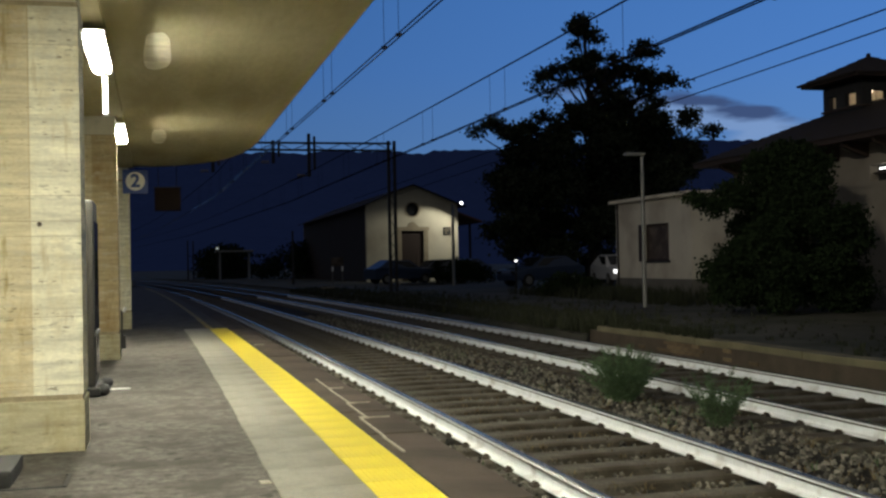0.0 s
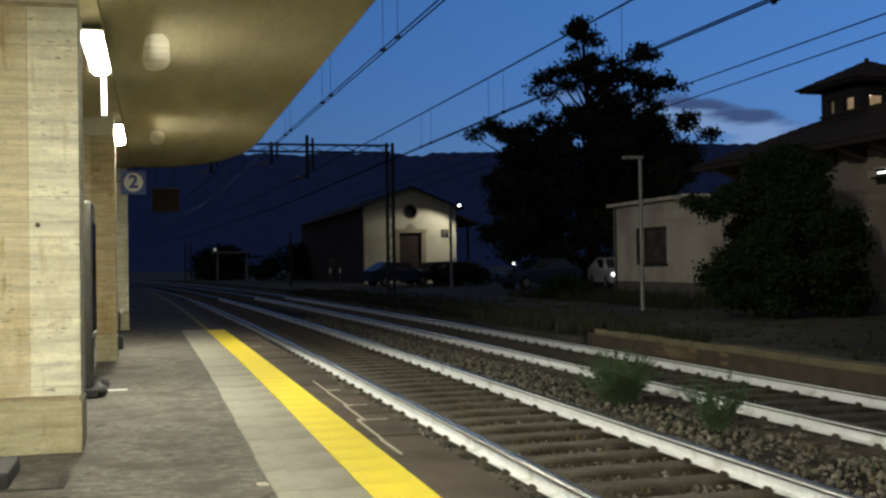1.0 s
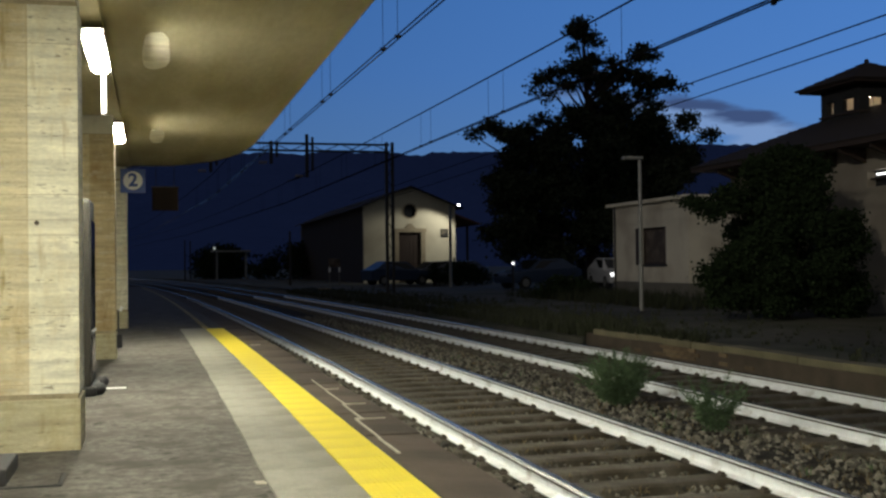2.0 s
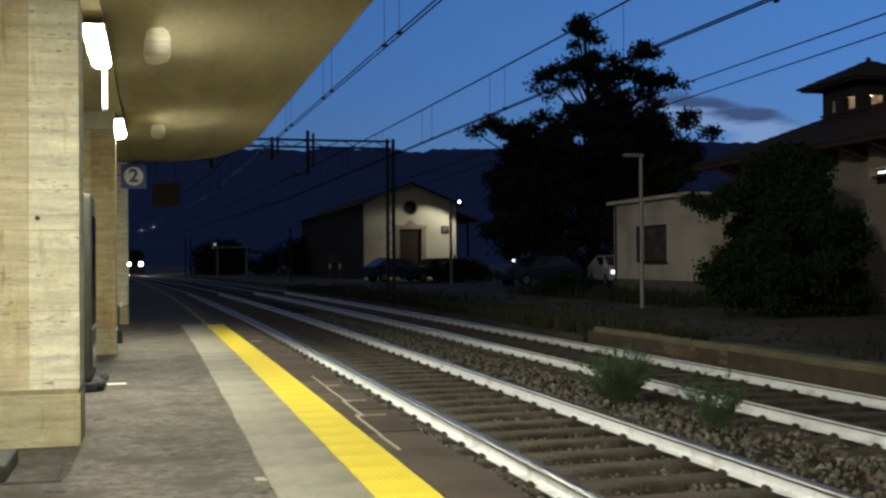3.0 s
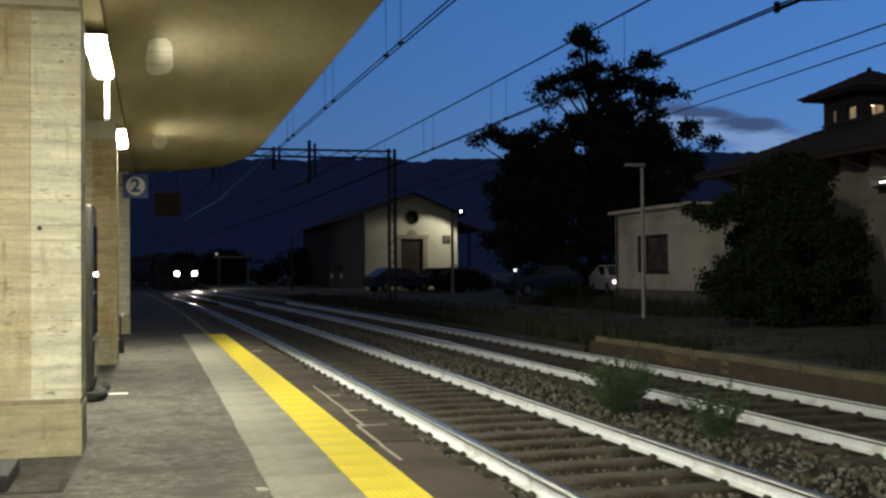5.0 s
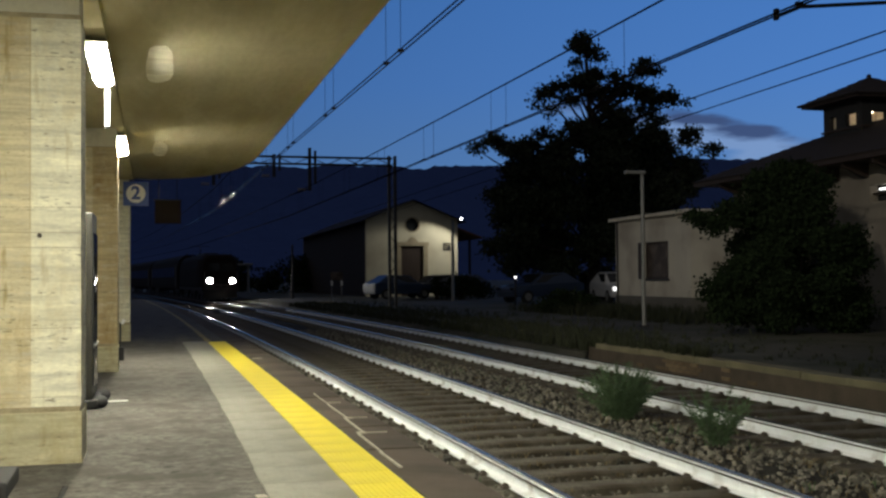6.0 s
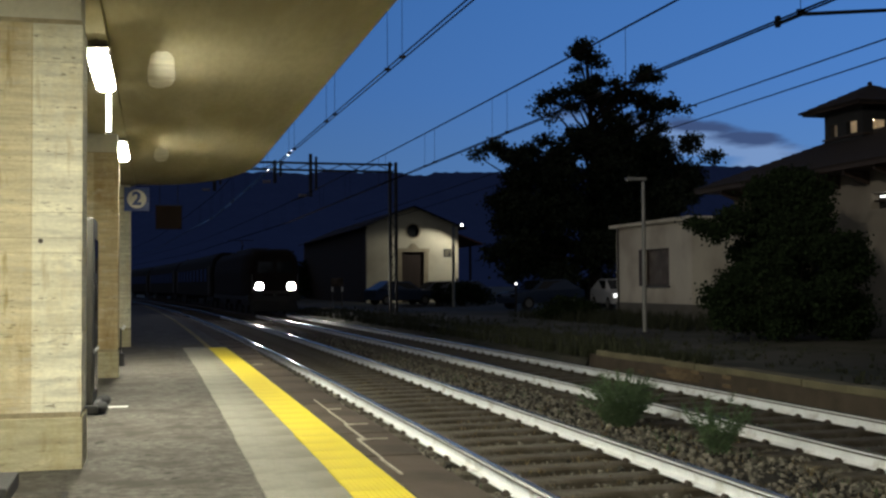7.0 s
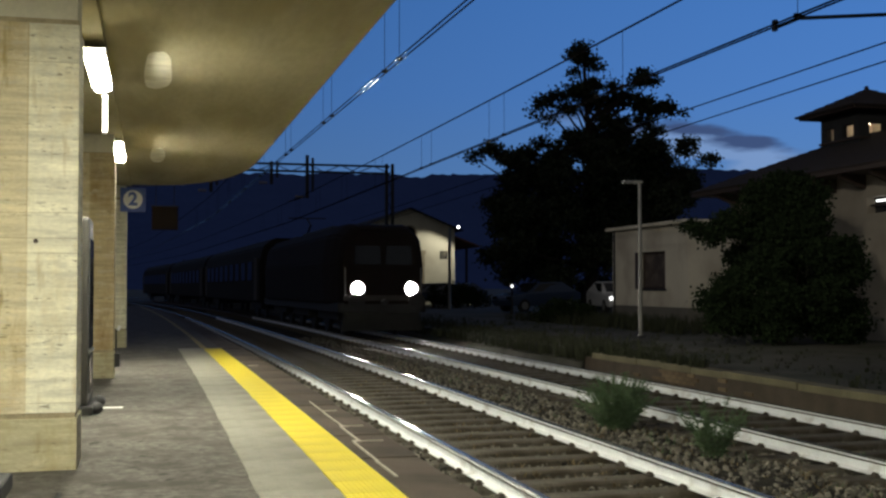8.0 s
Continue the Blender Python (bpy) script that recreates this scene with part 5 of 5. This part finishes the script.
def big_tree():
    t = thing("tree", 22.55, 55.0, -0.1, "tall dark broadleaf tree with uneven open crown", "tree")
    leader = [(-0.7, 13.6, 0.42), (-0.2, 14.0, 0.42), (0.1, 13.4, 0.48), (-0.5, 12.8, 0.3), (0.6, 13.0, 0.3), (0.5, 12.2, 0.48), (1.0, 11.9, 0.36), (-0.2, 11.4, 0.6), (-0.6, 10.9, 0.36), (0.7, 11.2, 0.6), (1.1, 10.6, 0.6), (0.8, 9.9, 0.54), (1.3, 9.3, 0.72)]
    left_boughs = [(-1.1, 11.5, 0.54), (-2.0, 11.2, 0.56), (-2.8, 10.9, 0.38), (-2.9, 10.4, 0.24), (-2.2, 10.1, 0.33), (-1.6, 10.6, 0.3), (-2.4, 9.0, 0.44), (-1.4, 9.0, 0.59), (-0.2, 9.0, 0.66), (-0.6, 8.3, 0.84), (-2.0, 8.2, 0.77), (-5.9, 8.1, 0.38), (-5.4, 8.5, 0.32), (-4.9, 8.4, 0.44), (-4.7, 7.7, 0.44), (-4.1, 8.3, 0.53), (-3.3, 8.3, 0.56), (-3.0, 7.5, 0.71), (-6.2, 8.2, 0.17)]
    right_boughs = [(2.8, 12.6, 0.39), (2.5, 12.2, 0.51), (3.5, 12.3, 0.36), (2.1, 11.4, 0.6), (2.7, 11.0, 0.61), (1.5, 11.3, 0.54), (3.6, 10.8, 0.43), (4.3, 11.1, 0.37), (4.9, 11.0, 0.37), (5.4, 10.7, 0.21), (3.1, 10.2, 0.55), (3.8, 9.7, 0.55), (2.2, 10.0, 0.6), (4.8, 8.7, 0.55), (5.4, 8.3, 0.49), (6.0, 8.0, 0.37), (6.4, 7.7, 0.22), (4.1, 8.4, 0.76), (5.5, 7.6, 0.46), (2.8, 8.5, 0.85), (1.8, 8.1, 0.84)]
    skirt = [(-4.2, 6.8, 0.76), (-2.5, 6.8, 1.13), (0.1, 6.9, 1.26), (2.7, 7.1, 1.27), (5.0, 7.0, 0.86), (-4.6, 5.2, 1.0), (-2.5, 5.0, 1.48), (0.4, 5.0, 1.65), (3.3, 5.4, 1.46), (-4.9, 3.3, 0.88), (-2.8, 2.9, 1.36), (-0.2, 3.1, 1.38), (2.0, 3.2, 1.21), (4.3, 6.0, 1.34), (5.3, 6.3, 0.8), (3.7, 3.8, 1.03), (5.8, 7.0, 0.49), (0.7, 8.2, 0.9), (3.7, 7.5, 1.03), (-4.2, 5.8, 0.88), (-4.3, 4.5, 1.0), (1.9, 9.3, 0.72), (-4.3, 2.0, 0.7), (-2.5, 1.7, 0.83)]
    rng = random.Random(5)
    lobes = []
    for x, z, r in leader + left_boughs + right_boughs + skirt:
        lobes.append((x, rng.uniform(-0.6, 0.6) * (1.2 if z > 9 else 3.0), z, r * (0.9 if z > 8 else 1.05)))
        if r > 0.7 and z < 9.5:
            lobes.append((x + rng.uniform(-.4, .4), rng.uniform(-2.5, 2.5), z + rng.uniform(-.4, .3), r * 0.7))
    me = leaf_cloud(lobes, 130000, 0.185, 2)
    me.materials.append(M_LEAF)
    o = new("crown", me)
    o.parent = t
    bm = rodded((0, 0, 0), (0.1, 0, 5.0), 0.42, 0.28, 12)
    rod(bm, (0.1, 0, 5.0), (-0.2, 0, 11.0), 0.28, 0.10, 10)
    rod(bm, (-0.2, 0, 11.0), (-0.4, 0, 13.4), 0.10, 0.03, 8)
    part("trunk", bm, M_BARK, t)
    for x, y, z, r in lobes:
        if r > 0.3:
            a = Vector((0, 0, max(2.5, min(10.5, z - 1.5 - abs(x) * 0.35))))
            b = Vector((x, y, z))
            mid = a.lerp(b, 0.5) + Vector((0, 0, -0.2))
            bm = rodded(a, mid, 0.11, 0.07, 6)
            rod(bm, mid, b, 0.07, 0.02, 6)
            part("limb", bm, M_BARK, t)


def bush(x, y, w, h, label, count=9000, size=0.12, seed=1, d=None, arms=()):
    b = thing("bush", x, y, -0.1, label, "bush")
    rng = random.Random(seed)
    lobes = list(arms)
    for k in range(52):
        a = rng.uniform(0, 6.283)
        zz = rng.random()
        rr = 0.42 * w * math.sqrt(rng.random()) * (0.35 + 0.8 * math.sin(math.pi * min(1, zz * 0.75 + 0.18))) * (1.1 - 0.5 * zz ** 2)
        lobes.append((rr * math.cos(a), (d or w) / w * rr * math.sin(a), 0.25 + zz * (h - 0.7) * (1 - 0.35 * (rr / (0.5 * w)) ** 2), w * rng.uniform(0.09, 0.17)))
    me = leaf_cloud(lobes, count, size, seed)
    me.materials.append(M_BUSH)
    o = new("foliage", me)
    o.parent = b
    for k in range(6):
        a = k * 1.05
        part("stem", rodded((0.1 * math.cos(a), 0.1 * math.sin(a), 0), (0.13 * w * math.cos(a), 0.12 * w * math.sin(a), h * 0.5), 0.04, 0.015, 6), M_BARK, b)


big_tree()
bush(13.80, 22.3, 3.3, 3.95, "large dense dark green bush beside the hut", 90000, 0.088, 4, d=2.6, arms=((-1.5, 0, 0.5, 0.32), (-1.45, 0, 1.2, 0.3), (-2.30, 0, 2.62, 0.14), (-2.10, 0, 2.55, 0.2), (-1.75, 0, 2.45, 0.3), (-1.3, 0, 2.7, 0.4), (1.6, 0, 2.1, 0.4), (0.2, 0, 3.55, 0.4)))
bush(18.3, 66.0, 3.4, 1.7, "low dark hedge bush before the shed", 3500, 0.16, 6)
bush(16.75, 66.0, 0.9, 1.75, "small round shrub before the shed door", 1200, 0.10, 17)
bush(23.6, 57.0, 4.2, 2.2, "dark shrubs under the tree", 5000, 0.18, 7)
bush(14.6, 38.5, 2.6, 1.0, "low rough shrub by the hut", 2500, 0.12, 9)
bush(8.5, 124.0, 7.0, 3.4, "distant greenery behind the shelter", 4000, 0.3, 10)
bush(7.0, 133.0, 7.0, 3.8, "distant greenery along the curve", 4000, 0.3, 11)
bush(14.0, 112.0, 9.0, 3.6, "distant greenery along the line", 4000, 0.3, 12)


# ---------------------------------------------------------------- parked cars
def car(x, y, rz, paint, label, lit=False):
    c = thing("car", x, y, -0.03, label, "car", "parked cars", rz=rz)
    side = [(-2.05, 0.30), (2.05, 0.30), (2.10, 0.62), (1.95, 0.80), (1.05, 0.92), (0.35, 1.42), (-1.05, 1.46), (-1.75, 1.02), (-2.08, 0.92)]
    bm = prism(bmesh.new(), side, -0.84, 0.84)
    for v in bm.verts:
        if v.co.z > 1.2:
            v.co.y *= 0.78
    bmesh.ops.bevel(bm, geom=bm.edges[:], offset=0.05, segments=2, affect="EDGES")
    part("body", bm, paint, c, smooth=False)
    for s in (-1, 1):
        bm = prism(bmesh.new(), [(-1.45, 1.02), (0.80, 0.98), (0.28, 1.36), (-1.0, 1.39)], 0.0, 0.02)
        for v in bm.verts:
            v.co.y = s * (0.835 - (v.co.z - 0.92) * 0.37 + 0.012 + (v.co.y * 0.5))
        part("side_window", bm, M_GLASS, c)
        for xx in (-1.3, 1.3):
            w = part("wheel", rodded((xx, s * 0.66, 0.31), (xx, s * 0.87, 0.31), 0.31, n=20), M_RUBBER, c)
            part("rim", rodded((xx, s * 0.865, 0.31), (xx, s * 0.885, 0.31), 0.19, n=14), M_POST, w)
        part("headlight", boxed(2.02, 2.10, s * 0.62 - 0.16, s * 0.62 + 0.16, 0.62, 0.76, bevel=0.02), M_SMALL if lit else M_GLASS, c, "car headlight")
    bm = prism(bmesh.new(), [(0.98, 0.97), (1.0, 0.99), (0.43, 1.40), (0.41, 1.38)], -0.64, 0.64)
    part("windscreen", bm, M_GLASS, c)
    return c


car(14.5, 66.5, 15, M_CAR["blue"], "dark blue parked hatchback before the shed")
car(17.4, 69.0, 190, M_CAR["grey"], "grey parked hatchback before the shed")
car(20.0, 72.5, 200, M_CAR["blue"], "dark blue parked car beside the hedge")
car(18.3, 51.5, -165, M_CAR["blue"], "dark blue parked car under the tree")
car(21.2, 48.8, -98, M_CAR["white"], "white parked car beside the hut", True)


def bollard_light():
    b = thing("bollard_light", 16.52, 50.0, -0.1, "small white bollard lamp in the car park", "lamp")
    part("post", rodded((0, 0, 0), (0, 0, 1.26), 0.05, n=10), M_DARK, b)
    part("globe", rodded((0, 0, 1.26), (0, 0, 1.36), 0.055, n=14), M_SMALL, b, "glowing lens")
    part("cap", rodded((0, 0, 1.36), (0, 0, 1.40), 0.08, 0.05, n=14), M_DARK, b)


bollard_light()


def far_lamp(x, y, z, r):
    b = thing("far_lamp", x, y, -0.1, "tiny distant lamp on a thin pole", "lamp", "far lamps")
    part("pole", rodded((0, 0, -0.5), (0, 0, z), 0.05, n=6), M_DARK, b)
    part("globe", rodded((0, 0, z), (0, 0, z + 2 * r), r, n=10), M_FAINT, b, "faint glowing lens")


far_lamp(6.25, 117.0, 3.1, 0.13)
far_lamp(15.2, 100.0, 3.9, 0.05)


# ---------------------------------------------------------------- hills
def hills():
    for y, base, amp, x0, x1, seed, lab in ((2500, 251, 9, -2600, 3400, 1.0, "dark wooded mountains under the evening sky"), (1300, 60, 20, -1500, 1900, 5.0, "lower dark wooded hills")):
        bm = bmesh.new()
        n = 700
        rows = []
        for k in range(9):
            u = k / 8
            row = []
            for i in range(n + 1):
                x = x0 + (x1 - x0) * i / n
                top = base + 0.036 * max(-400, min(1400, x - 260)) + amp * noise.noise((x * 0.0021, seed, 0)) + 10 * noise.noise((x * 0.011, seed, 3)) + 4 * noise.noise((x * 0.05, seed, 7)) + 2.5 * noise.noise((x * 0.21, seed, 9))
                z = -2 + (top + 2) * u ** 0.9 + (18 * noise.noise((x * 0.006, u * 3, seed)) if 0 < u < 1 else 0)
                row.append(bm.verts.new((x, y - 420 * (1 - u), z)))
            rows.append(row)
        for a, b in zip(rows, rows[1:]):
            for i in range(n):
                bm.faces.new((a[i], a[i + 1], b[i + 1], b[i]))
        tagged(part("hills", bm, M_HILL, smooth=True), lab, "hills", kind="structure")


hills()


# ---------------------------------------------------------------- train
def bogie(parent, y):
    b = part("bogie", boxed(-1.05, 1.05, y - 1.7, y + 1.7, 0.45, 0.75, bevel=0.04), M_DARK, parent)
    for yy in (y - 1.3, y + 1.3):
        for s in (-1, 1):
            part("wheel", rodded((s * 0.69, yy, 0.50), (s * 0.82, yy, 0.50), 0.50, n=24), M_DARK, b)


def locomotive():
    """Front faces -y, rail head at z = 0, origin at the middle."""
    t = thing("locomotive", 0, 0, TOP, "dark electric locomotive with two bright lit headlights", "locomotive")
    hl = 8.4
    ring = [(-1.42, 0.95), (1.42, 0.95), (1.45, 2.2), (1.32, 2.95), (0.92, 3.30), (-0.92, 3.30), (-1.32, 2.95), (-1.45, 2.2)]
    secs = [(-hl, 0.78, 0.90), (-hl + 0.22, 0.86, 0.96), (-hl + 0.9, 0.94, 1.0), (-hl + 1.8, 1.0, 1.0), (hl - 1.8, 1.0, 1.0), (hl - 0.9, 0.94, 1.0), (hl - 0.22, 0.86, 0.96), (hl, 0.78, 0.90)]
    bm = bmesh.new()
    rows = []
    for y, sx, sz in secs:
        rows.append([bm.verts.new((x * sx, y, 0.95 + (z - 0.95) * (sz if z > 2.4 else min(1, sz + 0.2)))) for x, z in ring])
    for a, b in zip(rows, rows[1:]):
        for i in range(8):
            bm.faces.new((a[i], a[(i + 1) % 8], b[(i + 1) % 8], b[i]))
    bm.faces.new(rows[0])
    bm.faces.new(rows[-1][::-1])
    bmesh.ops.recalc_face_normals(bm, faces=bm.faces[:])
    bmesh.ops.bevel(bm, geom=bm.edges[:], offset=0.06, segments=2, affect="EDGES")
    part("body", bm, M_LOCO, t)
    part("underframe", boxed(-1.3, 1.3, -hl + 0.1, hl - 0.1, 0.70, 0.98, bevel=0.04), M_DARK, t)
    part("stripe", boxed(-1.16, 1.16, -hl - 0.012, -hl + 0.05, 1.05, 1.20, bevel=0.005), M_LOCO2, t)
    for s in (-1, 1):
        bm = prism(bmesh.new(), [(-0.40, -0.27), (0.40, -0.27), (0.36, 0.27), (-0.36, 0.27)], -0.02, 0.02, Matrix.Translation((s * 0.46, -hl - 0.005, 2.36)))
        part("windscreen", bm, M_GLASS, t)
        h = part("headlight", rodded((s * 0.782, -hl - 0.05, 1.405), (s * 0.782, -hl + 0.12, 1.405), 0.21, n=24), M_DARK, t)
        part("lens", rodded((s * 0.782, -hl - 0.075, 1.405), (s * 0.782, -hl - 0.052, 1.405), 0.175, n=24), M_LENS, h, "glowing white headlight lens")
        bm = bmesh.new()
        for k in range(24):
            a0, a1 = 2 * math.pi * k / 24, 2 * math.pi * (k + 1) / 24
            prism(bm, [(s * 0.782 + rr * math.cos(aa), 1.405 + rr * math.sin(aa)) for rr, aa in ((0.185, a0), (0.21, a0), (0.21, a1), (0.185, a1))], -hl - 0.26, -hl - 0.04)
        part("hood", bm, M_RUBBER, h, "short dark lamp hood")
        b = part("buffer", rodded((s * 0.875, -hl - 0.52, 1.04), (s * 0.875, -hl - 0.46, 1.04), 0.24, n=20), M_DARK, t)
        part("stem", rodded((s * 0.875, -hl - 0.47, 1.04), (s * 0.875, -hl + 0.05, 1.04), 0.10, n=12), M_DARK, b)
        part("handrail", rodded((s * 1.12, -hl - 0.03, 1.2), (s * 1.12, -hl - 0.03, 2.0), 0.015, n=6), M_POST, t)
    part("coupling", rodded((0, -hl - 0.42, 1.02), (0, -hl + 0.1, 1.02), 0.07, n=8), M_DARK, t)
    part("snow_plough", prism(bmesh.new(), [(-1.2, 0.18), (1.2, 0.18), (1.1, 0.72), (-1.1, 0.72)], -hl + 0.15, -hl + 0.28), M_RUBBER, t)
    for y in (-5.2, 0, 5.2):
        bogie(t, y)
    part("roof_gear", boxed(-0.5, 0.5, -3.0, 3.0, 3.27, 3.48, bevel=0.05), M_DARK, t)
    p = part("pantograph", boxed(-0.55, 0.55, 4.0, 5.6, 3.30, 3.42), M_DARK, t)
    part("arm", rodded((0, 5.4, 3.40), (0, 4.1, 3.88), 0.04, n=6), M_DARK, p)
    part("arm", rodded((0, 4.1, 3.88), (0, 5.0, 4.21), 0.03, n=6), M_DARK, p)
    part("bow", boxed(-0.75, 0.75, 4.9, 5.1, 4.20, 4.23), M_DARK, p)
    return t


def coach():
    t = thing("railway_coach", 0, 0, TOP, "dark passenger coach behind the locomotive", "coach", "train coaches")
    hl = 12.6
    ring = [(-1.38, 0.75), (1.38, 0.75), (1.42, 2.4), (1.25, 3.2), (0.75, 3.6), (-0.75, 3.6), (-1.25, 3.2), (-1.42, 2.4)]
    bm = prism(bmesh.new(), ring, -hl, hl)
    bmesh.ops.bevel(bm, geom=bm.edges[:], offset=0.08, segments=2, affect="EDGES")
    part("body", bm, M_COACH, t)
    part("gangway", boxed(-0.55, 0.55, -hl - 0.35, -hl + 0.02, 1.0, 3.0, bevel=0.05), M_RUBBER, t)
    for s in (-1, 1):
        for k in range(9):
            y = -9.6 + k * 2.4
            part("window", boxed(s * 1.425 - 0.02, s * 1.425 + 0.012, y - 0.7, y + 0.7, 1.75, 2.6, bevel=0.01), M_GLASS, t)
        for y in (-11.4, 11.4):
            part("door", boxed(s * 1.41 - 0.02, s * 1.41 + 0.02, y - 0.55, y + 0.55, 0.85, 2.75, bevel=0.01), M_LOCO2, t)
    for y in (-9.0, 9.0):
        bogie(t, y)
    return t


LOCO = locomotive()
COACHES = [coach()]
for _ in range(2):
    COACHES.append(copy_thing(COACHES[0], pose(0, 0, TOP)))


def motions():
    """The train runs in on the far track at a steady 86 km/h."""
    def rows(offset):
        out = []
        for i in range(17):
            t = i * 0.5
            y = 31.3 + 23.8 * (8.0 - t) + offset
            out.append((t, pose(AXES[1] + cx(y), y, TOP + 0.012, 0, 0, heading(y))))
        return out
    walk(LOCO, rows(8.5))
    for k, c in enumerate(COACHES):
        walk(c, rows(17.4 + 13.0 + 26.2 * k))


motions()
